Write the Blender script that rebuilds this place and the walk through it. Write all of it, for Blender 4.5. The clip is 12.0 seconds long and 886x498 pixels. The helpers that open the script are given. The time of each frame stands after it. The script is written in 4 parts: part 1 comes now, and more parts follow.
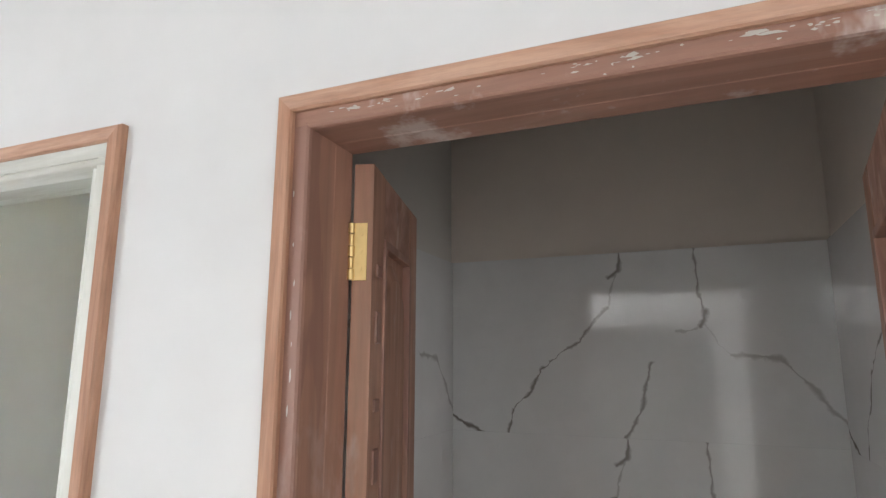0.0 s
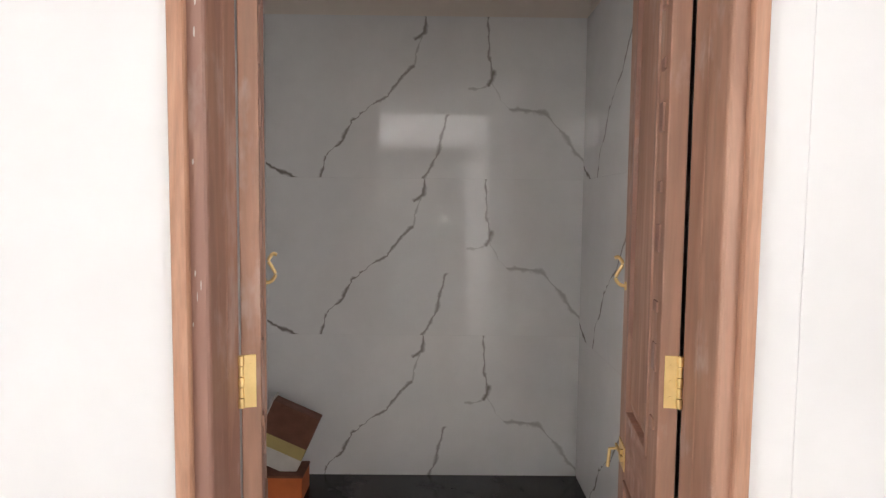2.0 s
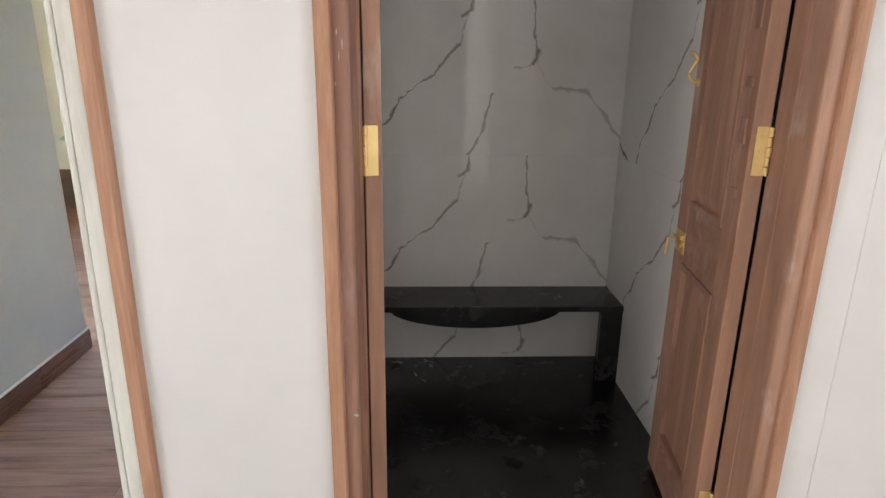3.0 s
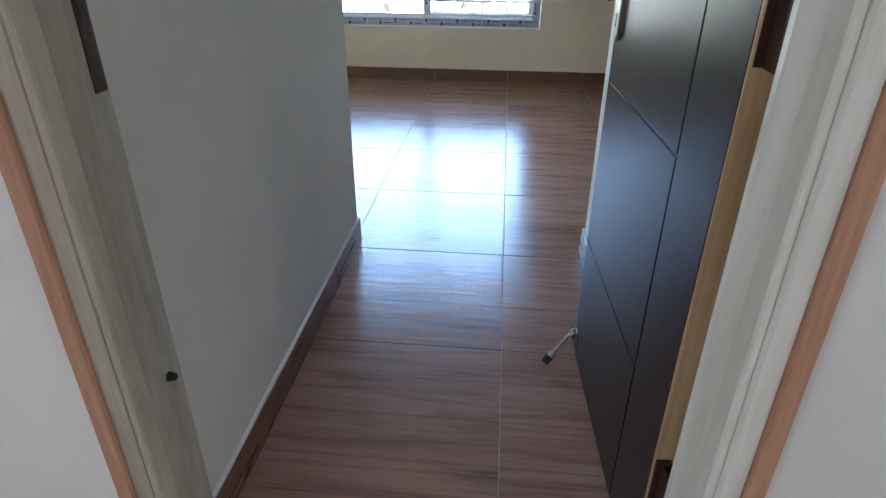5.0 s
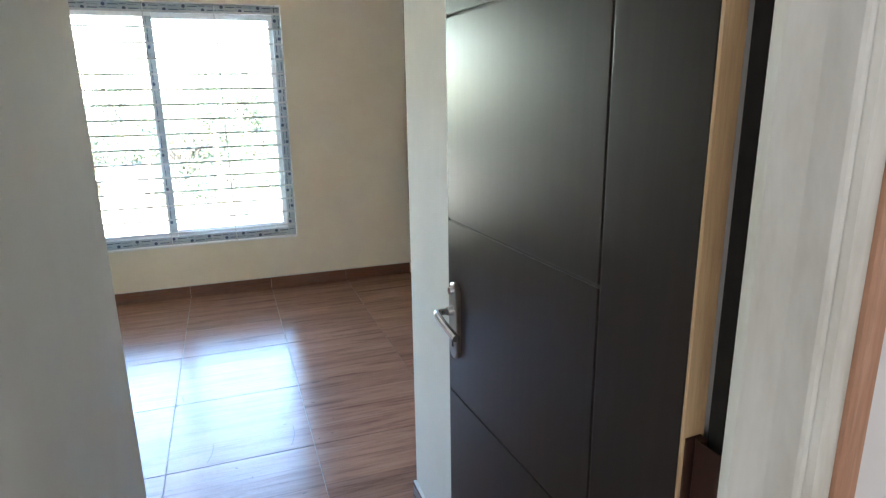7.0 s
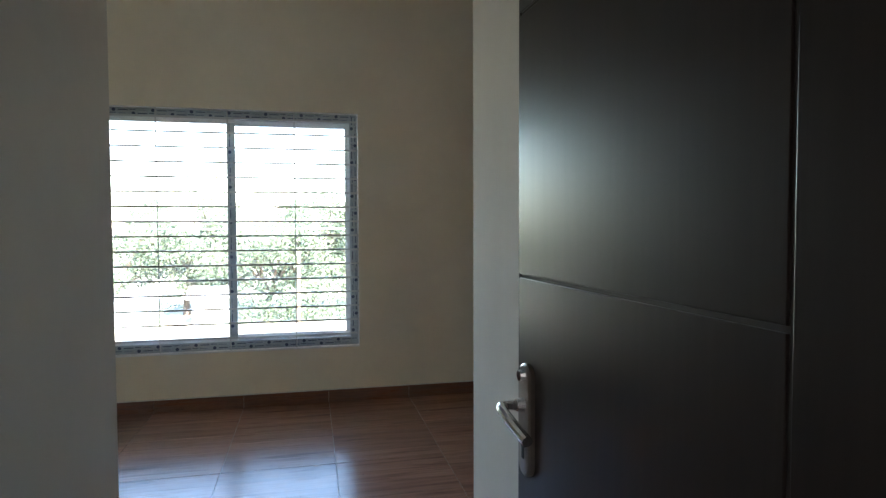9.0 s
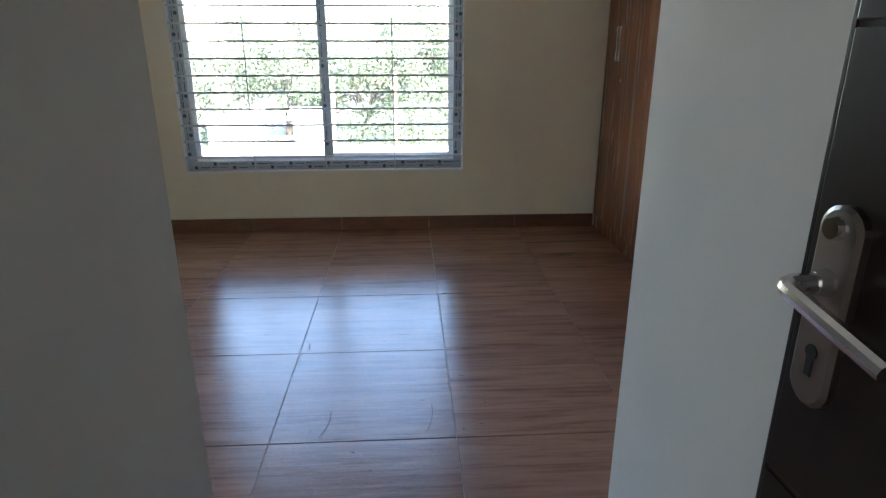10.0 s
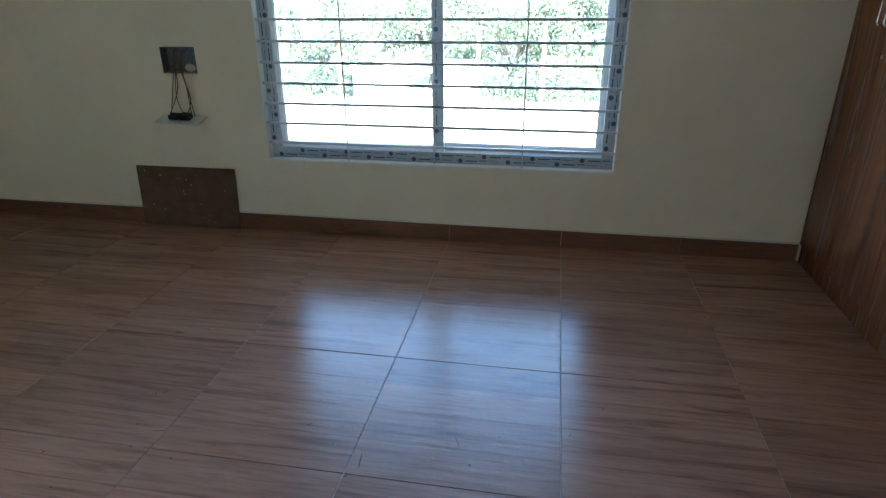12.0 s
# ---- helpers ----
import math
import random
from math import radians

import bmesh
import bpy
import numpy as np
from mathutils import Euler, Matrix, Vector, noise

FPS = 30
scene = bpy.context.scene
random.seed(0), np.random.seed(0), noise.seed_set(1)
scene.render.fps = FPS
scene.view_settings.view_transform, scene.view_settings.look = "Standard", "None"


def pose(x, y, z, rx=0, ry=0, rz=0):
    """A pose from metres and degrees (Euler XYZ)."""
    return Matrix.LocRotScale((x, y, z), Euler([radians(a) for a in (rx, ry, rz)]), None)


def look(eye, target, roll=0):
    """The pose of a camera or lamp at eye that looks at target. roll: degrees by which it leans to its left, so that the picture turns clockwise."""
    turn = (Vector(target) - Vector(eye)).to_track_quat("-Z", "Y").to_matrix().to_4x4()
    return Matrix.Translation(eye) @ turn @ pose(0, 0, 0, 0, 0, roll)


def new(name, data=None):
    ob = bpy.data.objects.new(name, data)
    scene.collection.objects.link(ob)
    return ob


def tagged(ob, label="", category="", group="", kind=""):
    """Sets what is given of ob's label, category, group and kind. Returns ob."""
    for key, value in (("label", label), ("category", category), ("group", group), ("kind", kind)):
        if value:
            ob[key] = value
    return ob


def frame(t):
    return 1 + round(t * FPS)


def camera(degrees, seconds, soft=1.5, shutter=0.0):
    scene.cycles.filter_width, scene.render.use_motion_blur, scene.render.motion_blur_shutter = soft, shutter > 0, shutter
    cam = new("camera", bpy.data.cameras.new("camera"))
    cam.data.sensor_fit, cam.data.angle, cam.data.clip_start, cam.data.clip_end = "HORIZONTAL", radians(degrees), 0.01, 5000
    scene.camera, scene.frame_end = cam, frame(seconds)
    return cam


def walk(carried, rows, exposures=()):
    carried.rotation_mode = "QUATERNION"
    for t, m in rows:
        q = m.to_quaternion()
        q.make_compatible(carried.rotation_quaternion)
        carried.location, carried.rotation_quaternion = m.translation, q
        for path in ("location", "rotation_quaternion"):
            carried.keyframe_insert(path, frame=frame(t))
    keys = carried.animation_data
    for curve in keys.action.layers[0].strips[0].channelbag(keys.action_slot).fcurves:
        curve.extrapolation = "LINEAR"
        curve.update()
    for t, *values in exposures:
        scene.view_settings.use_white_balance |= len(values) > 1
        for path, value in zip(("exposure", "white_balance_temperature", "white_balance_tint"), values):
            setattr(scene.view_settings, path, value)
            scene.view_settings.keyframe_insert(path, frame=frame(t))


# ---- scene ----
cam = camera(72.7, 12.0, soft=1.35)
PATH = [
    (0, (0.113, -0.766, 1.757), (-0.65, 1.046, 2.121), 0.2),
    (0.5, (0.048, -0.827, 1.728), (-0.459, 1.047, 2.205), 0.5),
    (1, (0.013, -0.878, 1.657), (-0.158, 1.072, 2.066), 0.4),
    (1.5, (0.022, -0.926, 1.57), (-0.017, 1.069, 1.695), 0.8),
    (2, (-0.062, -0.993, 1.408), (-0.046, 1.002, 1.269), 0.6),
    (2.5, (-0.228, -1.085, 1.319), (-0.147, 0.879, 0.949), 0.5),
    (3, (-0.323, -1.094, 1.234), (-0.236, 0.822, 0.667), 0.8),
    (3.3, (-0.426, -1.04, 1.168), (-0.333, 0.842, 0.499), 1.2),
    (3.5, (-0.525, -1.014, 1.147), (-0.419, 0.85, 0.428), 1.5),
    (3.7, (-0.654, -0.997, 1.119), (-0.557, 0.854, 0.368), 1.8),
    (5.3, (-1.313, -0.545, 1.135), (-1.505, 1.2, 0.178), 0.1),
    (5.5, (-1.326, -0.477, 1.148), (-1.499, 1.276, 0.201), -0.1),
    (6, (-1.384, -0.392, 1.202), (-1.303, 1.375, 0.268), -0.1),
    (6.5, (-1.432, -0.382, 1.323), (-1.003, 1.37, 0.457), -0.1),
    (7, (-1.472, -0.405, 1.501), (-0.824, 1.419, 0.998), -0.8),
    (7.2, (-1.462, -0.403, 1.527), (-0.786, 1.454, 1.223), -0.8),
    (8.8, (-1.364, -0.144, 1.361), (-0.834, 1.784, 1.43), -0.2),
    (9, (-1.354, -0.104, 1.309), (-0.922, 1.847, 1.23), -0.2),
    (9.2, (-1.352, -0.042, 1.264), (-1.013, 1.914, 1.021), 0.0),
    (9.5, (-1.37, 0.097, 1.224), (-1.14, 2.03, 0.767), 0.1),
    (10, (-1.37, 0.359, 1.207), (-1.258, 2.251, 0.568), 0.0),
    (10.5, (-1.314, 0.652, 1.194), (-1.249, 2.516, 0.469), -0.1),
    (11, (-1.302, 0.912, 1.201), (-1.297, 2.764, 0.442), 0.0),
    (11.5, (-1.327, 1.137, 1.237), (-1.392, 2.982, 0.468), -0.1),
    (12, (-1.314, 1.369, 1.244), (-1.645, 3.181, 0.464), -0.4),
]

EXPOSURES = ((0, 6.5, 6050, 8), (0.5, 6.5, 6450, 13), (1.0, 6.85, 6500, 13), (1.5, 6.88, 6500, 13), (2.0, 6.9, 6350, 12), (2.5, 6.7, 6450, 12), (3.0, 6.5, 6500, 11), (3.5, 6.2, 6150, 7),
             (5.3, 5.45, 5900, 12), (6.0, 5.45, 5850, 12), (6.5, 5.75, 6050, 12), (7.0, 5.85, 6200, 12), (8.8, 4.65, 6250, 12), (9.5, 4.4, 6200, 13), (10.0, 4.65, 6250, 14), (11.0, 5.0, 6150, 13), (12.0, 4.8, 5650, 5))
walk(cam, [(t, look(eye, target, roll)) for t, eye, target, roll in PATH], EXPOSURES)
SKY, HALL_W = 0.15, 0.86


# ---------- world, sun and large lights ----------
world = bpy.data.worlds.new("world")
scene.world = world
world.use_nodes = True
wn = world.node_tree
sky = wn.nodes.new("ShaderNodeTexSky")
sky.sky_type = "NISHITA"
sky.sun_disc = False
sky.sun_elevation = radians(52)
sky.sun_rotation = radians(160)
sky.air_density, sky.dust_density = 1.2, 0.7
wn.links.new(sky.outputs[0], wn.nodes["Background"].inputs[0])
wn.nodes["Background"].inputs[1].default_value = SKY

sun = new("sun", bpy.data.lights.new("sun", "SUN"))
sun.data.energy, sun.data.angle, sun.data.color = 4.0, radians(0.6), (1.0, 0.95, 0.88)
sun.matrix_world = look((3.4, -9.4, 12.8), (0, 0, 0))

# added fill lamps, out of view: two brighten the hall, one the next room
def fill_light(name, watts, at, target, width, height):
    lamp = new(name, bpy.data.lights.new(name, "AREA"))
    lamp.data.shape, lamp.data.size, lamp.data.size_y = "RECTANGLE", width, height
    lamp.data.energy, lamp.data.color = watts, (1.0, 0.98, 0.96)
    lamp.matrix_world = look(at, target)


fill_light("hall_east_fill_light", HALL_W * 0.8, (3.05, -3.0, 1.6), (0.0, -3.9, 1.6), 0.95, 1.7)
fill_light("hall_west_fill_light", HALL_W, (-4.05, -3.0, 1.6), (0.0, -3.9, 1.6), 0.95, 1.7)
# added in front of a solid wall, to brighten the doorway's mirror image
fill_light("far_room_fill_light", 5.8, (-4.05, -5.0, 1.6), (0.0, -5.0, 1.6), 1.8, 1.7)


# ---------- materials ----------
def material(name, rough=0.5, metal=0.0):
    m = bpy.data.materials.new(name)
    m.use_nodes = True
    b = m.node_tree.nodes["Principled BSDF"]
    b.inputs["Roughness"].default_value, b.inputs["Metallic"].default_value = rough, metal
    return m, m.node_tree, b


def node(nt, kind, **values):
    n = nt.nodes.new(kind)
    for key, value in values.items():
        n.inputs[key.replace("_", " ")].default_value = value
    return n


def coords(nt, scale=(1, 1, 1), space="Object", random_shift=0.0):
    tc = nt.nodes.new("ShaderNodeTexCoord")
    mp = nt.nodes.new("ShaderNodeMapping")
    mp.inputs["Scale"].default_value = scale
    nt.links.new(tc.outputs[space], mp.inputs["Vector"])
    if random_shift:
        info = nt.nodes.new("ShaderNodeObjectInfo")
        mul = nt.nodes.new("ShaderNodeMath")
        mul.operation = "MULTIPLY"
        mul.inputs[1].default_value = random_shift
        nt.links.new(info.outputs["Random"], mul.inputs[0])
        nt.links.new(mul.outputs[0], mp.inputs["Location"])
    return mp.outputs[0]


def noise_tex(nt, vec, scale, detail=4.0, rough=0.55, distortion=0.0):
    n = node(nt, "ShaderNodeTexNoise", Scale=scale, Detail=detail, Roughness=rough, Distortion=distortion)
    nt.links.new(vec, n.inputs["Vector"])
    return n.outputs["Fac"]


def ramp(nt, fac, stops):
    r = nt.nodes.new("ShaderNodeValToRGB")
    e = r.color_ramp.elements
    while len(e) < len(stops):
        e.new(0.5)
    for el, (p, c) in zip(e, stops):
        el.position, el.color = p, (*c, 1) if len(c) == 3 else c
    nt.links.new(fac, r.inputs[0])
    return r.outputs[0]


def grey(*stops):
    return [(p, (v, v, v)) for p, v in stops]


def mix(nt, fac, a, b, mode="MIX"):
    m = nt.nodes.new("ShaderNodeMix")
    m.data_type, m.blend_type = "RGBA", mode
    for socket, value in ((m.inputs[0], fac), (m.inputs[6], a), (m.inputs[7], b)):
        if isinstance(value, (int, float)):
            socket.default_value = value
        elif isinstance(value, tuple):
            socket.default_value = (*value, 1)
        else:
            nt.links.new(value, socket)
    return m.outputs[2]


def bump(nt, bsdf, height, strength, distance=0.002):
    b = node(nt, "ShaderNodeBump", Strength=strength, Distance=distance)
    nt.links.new(height, b.inputs["Height"])
    nt.links.new(b.outputs[0], bsdf.inputs["Normal"])


def paint(name, colour, rough=0.6, relief=0.25, dirt=0.12, spec=0.5):
    """Rolled wall paint: fine roller relief, faint large clouds."""
    m, nt, b = material(name, rough)
    v = coords(nt)
    big = noise_tex(nt, v, 1.3, 5, 0.6)
    dark = tuple(c * (1 - dirt) for c in colour)
    nt.links.new(ramp(nt, big, [(0.3, dark), (0.65, colour)]), b.inputs["Base Color"])
    nt.links.new(ramp(nt, noise_tex(nt, v, 3.0, 3), grey((0.3, rough - 0.08), (0.7, rough + 0.1))), b.inputs["Roughness"])
    b.inputs["Specular IOR Level"].default_value = spec
    bump(nt, b, noise_tex(nt, v, 260, 3), relief, 0.0006)
    return m


def wood(name, light, dark, grain=(9, 9, 0.7), rough=0.5, contrast=1.0, shift=7.0, fine=90.0, stain=0.0, spec=0.5, relief=None, blotch=None):
    """Grained timber; grain: frequency along x, y, z, lowest along the board."""
    m, nt, b = material(name, rough)
    v = coords(nt, grain, random_shift=shift)
    rings = noise_tex(nt, v, 1.6, 7, 0.62, 1.6)
    mid = tuple((p + q) / 2 for p, q in zip(light, dark))
    base = ramp(nt, rings, [(0.5 - 0.2 * contrast / 1, dark), (0.5, mid), (0.5 + 0.16, light)])
    streak = noise_tex(nt, v, fine / 6, 3, 0.7)
    base = mix(nt, 0.22 if relief is None else 0.05, base, ramp(nt, streak, [(0.35, tuple(c * 0.6 for c in dark)), (0.6, light)]), "OVERLAY")
    if blotch:
        v3 = coords(nt, (1, 1, 0.16), random_shift=3.0)
        soaked = ramp(nt, noise_tex(nt, v3, 11, 4, 0.5, 0.4), grey((0.475, 0.0), (0.50, 0.75)))
        base = mix(nt, soaked, base, blotch)
    if stain:
        v2 = coords(nt, (1, 1, 0.45))
        patch = ramp(nt, noise_tex(nt, v2, 7, 5, 0.65), grey((0.56, 0.0), (0.66, stain)))
        base = mix(nt, patch, base, (0.68, 0.60, 0.56))
    nt.links.new(base, b.inputs["Base Color"])
    spread = 0.006 if relief is not None else 0.09
    nt.links.new(ramp(nt, rings, grey((0.3, rough + spread), (0.7, max(rough - spread, 0.05)))), b.inputs["Roughness"])
    b.inputs["Specular IOR Level"].default_value = spec
    bump(nt, b, streak, relief if relief is not None else (0.12 if rough < 0.4 else 0.25), 0.0006)
    return m


def plain(name, colour, rough=0.5, metal=0.0, wear=0.12, scale=25.0):
    m, nt, b = material(name, rough, metal)
    v = coords(nt)
    n = noise_tex(nt, v, scale, 4)
    nt.links.new(ramp(nt, n, [(0.3, tuple(c * (1 - wear) for c in colour)), (0.7, colour)]), b.inputs["Base Color"])
    nt.links.new(ramp(nt, n, grey((0.3, min(rough + 0.12, 1)), (0.7, rough))), b.inputs["Roughness"])
    return m


def floor_tile_material():
    """Wood-print vitrified tile: four printed boards to a tile, satin gloss, smears of cement dust."""
    m, nt, b = material("wood_print_tile", 0.22)
    v = coords(nt, (1, 1, 1), random_shift=9.0)
    tc = nt.nodes.new("ShaderNodeTexCoord")
    sep = nt.nodes.new("ShaderNodeSeparateXYZ")
    nt.links.new(tc.outputs["Object"], sep.inputs[0])
    # board number across the tile
    board = nt.nodes.new("ShaderNodeMath")
    board.operation = "MULTIPLY_ADD"
    board.inputs[1].default_value, board.inputs[2].default_value = 1 / 0.15, 20.0
    nt.links.new(sep.outputs[1], board.inputs[0])
    whole = nt.nodes.new("ShaderNodeMath")
    whole.operation = "FLOOR"
    nt.links.new(board.outputs[0], whole.inputs[0])
    part_of = nt.nodes.new("ShaderNodeMath")
    part_of.operation = "FRACT"
    nt.links.new(board.outputs[0], part_of.inputs[0])
    info = nt.nodes.new("ShaderNodeObjectInfo")
    add = nt.nodes.new("ShaderNodeMath")
    add.operation = "MULTIPLY_ADD"
    add.inputs[1].default_value = 31.7
    nt.links.new(info.outputs["Random"], add.inputs[0])
    nt.links.new(whole.outputs[0], add.inputs[2])
    white = nt.nodes.new("ShaderNodeTexWhiteNoise")
    white.noise_dimensions = "1D"
    nt.links.new(add.outputs[0], white.inputs["W"])
    comb = nt.nodes.new("ShaderNodeCombineXYZ")
    nt.links.new(add.outputs[0], comb.inputs[2])
    shifted = nt.nodes.new("ShaderNodeVectorMath")
    nt.links.new(v, shifted.inputs[0])
    nt.links.new(comb.outputs[0], shifted.inputs[1])
    stretch = nt.nodes.new("ShaderNodeVectorMath")
    stretch.operation = "MULTIPLY"
    stretch.inputs[1].default_value = (1.5, 21, 1)
    nt.links.new(shifted.outputs[0], stretch.inputs[0])
    grain = noise_tex(nt, stretch.outputs[0], 1.0, 7, 0.65, 0.8)
    base = ramp(nt, grain, [(0.28, (0.12, 0.060, 0.042)), (0.36, (0.225, 0.118, 0.084)), (0.47, (0.315, 0.168, 0.115)), (0.66, (0.345, 0.196, 0.143)), (0.8, (0.38, 0.24, 0.19))])
    fine = ramp(nt, noise_tex(nt, stretch.outputs[0], 3.2, 5, 0.7, 0.4), grey((0.33, 0.66), (0.5, 1.0), (0.7, 1.12)))
    base = mix(nt, 0.8, base, fine, "MULTIPLY")
    tone = ramp(nt, white.outputs["Value"], grey((0.0, 0.82), (1.0, 1.08)))
    base = mix(nt, 1.0, base, tone, "MULTIPLY")
    # dark printed seam along each board
    seam = ramp(nt, part_of.outputs[0], grey((0.0, 0.55), (0.03, 1.0), (0.97, 1.0), (1.0, 0.6)))
    base = mix(nt, 0.7, base, seam, "MULTIPLY")
    dust_v = coords(nt, (1, 1, 1), "Generated", random_shift=4.0)
    dust = ramp(nt, noise_tex(nt, dust_v, 3.1, 8, 0.7, 0.6), grey((0.52, 0.0), (0.8, 0.07)))
    base = mix(nt, dust, base, (0.36, 0.27, 0.235))
    nt.links.new(base, b.inputs["Base Color"])
    r = ramp(nt, noise_tex(nt, dust_v, 5.0, 7, 0.72), grey((0.3, 0.155), (0.55, 0.20), (0.66, 0.25), (0.8, 0.28)))
    nt.links.new(r, b.inputs["Roughness"])
    b.inputs["Specular IOR Level"].default_value = 0.32
    wave = noise_tex(nt, stretch.outputs[0], 2.0, 4, 0.6)
    wave_mix = mix(nt, 0.42, wave, noise_tex(nt, dust_v, 14, 8, 0.75, 0.5))
    bump(nt, b, wave_mix, 0.8, 0.0022)
    return m


VEINS = (  # polylines on one tile, width, strength
    (((-0.60, 0.052), (-0.535, 0.017), (-0.463, -0.01)), 0.0050, 1.0),
    (((-0.398, -0.008), (-0.373, 0.073), (-0.314, 0.138), (-0.278, 0.213), (-0.215, 0.262)), 0.0045, 0.9),
    (((-0.215, 0.262), (-0.141, 0.306), (-0.089, 0.374), (-0.047, 0.42)), 0.0042, 0.8),
    (((-0.047, 0.42), (-0.02, 0.5), (-0.006, 0.545)), 0.0030, 0.45),
    (((0.084, 0.235), (0.045, 0.083), (-0.007, -0.004)), 0.0052, 0.75),
    (((0.0, 0.60), (-0.006, 0.543), (-0.038, 0.514)), 0.0070, 0.85),
    (((0.229, 0.62), (0.237, 0.464), (0.25, 0.381)), 0.0034, 0.75),
    (((0.25, 0.40), (0.247, 0.372), (0.235, 0.356)), 0.0075, 0.9),
    (((0.235, 0.354), (0.205, 0.341), (0.166, 0.338)), 0.0034, 0.4),
    (((0.25, 0.36), (0.28, 0.30), (0.317, 0.262)), 0.0030, 0.25),
    (((0.317, 0.262), (0.446, 0.25), (0.468, 0.23), (0.524, 0.168), (0.60, 0.06)), 0.0056, 0.5),
)


def marble_material():
    """Polished white tile with a printed vein, the same on each tile."""
    m, nt, b = material("marble_tile", 0.025)
    tc = nt.nodes.new("ShaderNodeTexCoord")
    warp = node(nt, "ShaderNodeTexNoise", Scale=16.0, Detail=4.0)
    nt.links.new(tc.outputs["Object"], warp.inputs["Vector"])
    off = nt.nodes.new("ShaderNodeVectorMath")
    off.operation = "MULTIPLY_ADD"
    off.inputs[1].default_value, off.inputs[2].default_value = (0.036, 0, 0.036), (-0.018, 0, -0.018)
    nt.links.new(warp.outputs["Color"], off.inputs[0])
    flat = nt.nodes.new("ShaderNodeVectorMath")
    flat.operation = "MULTIPLY_ADD"
    flat.inputs[1].default_value = (1, 0, 1)
    nt.links.new(tc.outputs["Object"], flat.inputs[0])
    nt.links.new(off.outputs[0], flat.inputs[2])
    p = flat.outputs[0]
    thick = noise_tex(nt, tc.outputs["Object"], 22.0, 3)
    total = None

    def math(op, a, c, clamp=False):
        n = nt.nodes.new("ShaderNodeMath")
        n.operation, n.use_clamp = op, clamp
        for s, value in zip(n.inputs, (a, c)):
            if isinstance(value, (int, float)):
                s.default_value = value
            else:
                nt.links.new(value, s)
        return n.outputs[0]

    def vec(op, a, c, scale=None):
        n = nt.nodes.new("ShaderNodeVectorMath")
        n.operation = op
        for s, value in zip(n.inputs, (a, c)):
            if isinstance(value, tuple):
                s.default_value = value
            elif value is not None:
                nt.links.new(value, s)
        if scale is not None:
            nt.links.new(scale, n.inputs["Scale"])
        return n

    for line, width, strength in VEINS:
        near = None
        for (ax, az), (bx, bz) in zip(line, line[1:]):
            d = Vector((bx - ax, 0, bz - az))
            rel = vec("SUBTRACT", p, (ax, 0, az)).outputs[0]
            along = math("MULTIPLY", vec("DOT_PRODUCT", rel, tuple(d / d.length_squared)).outputs["Value"], 1.0, True)
            foot = vec("SCALE", tuple(d), None, along).outputs[0]
            gap = vec("LENGTH", vec("SUBTRACT", rel, foot).outputs[0], None).outputs["Value"]
            near = gap if near is None else math("MINIMUM", near, gap)
        w = math("MAXIMUM", math("MULTIPLY", math("SUBTRACT", thick, 0.33), width * 6.5), width * 0.3)
        s = math("MULTIPLY", math("SUBTRACT", 1.25, math("DIVIDE", near, w), True), strength)
        total = s if total is None else math("MAXIMUM", total, s)
    cloud = noise_tex(nt, tc.outputs["Object"], 4.0, 5, 0.6)
    base = ramp(nt, cloud, [(0.3, (0.74, 0.735, 0.725)), (0.7, (0.82, 0.815, 0.805))])
    nt.links.new(mix(nt, total, base, (0.23, 0.205, 0.185)), b.inputs["Base Color"])
    bump(nt, b, noise_tex(nt, tc.outputs["Object"], 3.0, 2), 0.02, 0.002)
    return m


HALL_WHITE = paint("hall_white_paint", (0.82, 0.805, 0.795))
ROOM_CREAM = paint("room_cream_paint", (0.85, 0.775, 0.64))
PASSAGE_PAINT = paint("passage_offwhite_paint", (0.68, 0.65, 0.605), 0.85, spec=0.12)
CEILING_WHITE = paint("ceiling_white_paint", (0.87, 0.87, 0.86), 0.8)
NICHE_PAINT = paint("niche_paint", (0.82, 0.74, 0.66))
REVEAL_WHITE = paint("reveal_white_paint", (0.85, 0.85, 0.85), 0.5)
TEAK = wood("raw_teak", (0.50, 0.305, 0.215), (0.32, 0.178, 0.122), (6, 6, 0.5), 0.55, stain=0.3, fine=50)
TEAK_H = wood("raw_teak_across", (0.46, 0.28, 0.21), (0.28, 0.15, 0.11), (0.5, 6, 6), 0.55, stain=0.75, fine=50)
TEAK_DEEP = wood("raw_teak_deep", (0.48, 0.29, 0.21), (0.32, 0.178, 0.128), (6, 6, 0.45), 0.5, stain=0.25, fine=50, blotch=(0.28, 0.145, 0.108))
PINE = wood("pale_trim_wood", (0.56, 0.345, 0.235), (0.40, 0.215, 0.135), (16, 16, 1.2), 0.6)
PINE_H = wood("pale_trim_wood_across", (0.62, 0.42, 0.31), (0.46, 0.27, 0.185), (1.2, 16, 16), 0.6)
PRIMER = wood("primed_frame", (0.80, 0.80, 0.75), (0.63, 0.62, 0.56), (5, 5, 0.9), 0.55, 0.7, fine=40)
PRIMER_H = wood("primed_frame_across", (0.74, 0.74, 0.70), (0.58, 0.57, 0.52), (0.9, 5, 5), 0.55, 0.7, fine=40)
PRIMER_BARE = wood("sanded_frame_mould", (0.50, 0.46, 0.385), (0.35, 0.31, 0.25), (7, 7, 0.8), 0.6)
WENGE = wood("dark_wenge_laminate", (0.024, 0.0165, 0.0145), (0.018, 0.0125, 0.011), (20, 20, 0.8), 0.33, shift=3, relief=0.03, spec=0.33)
GROOVE = plain("door_groove_backing", (0.032, 0.025, 0.022), 0.6)
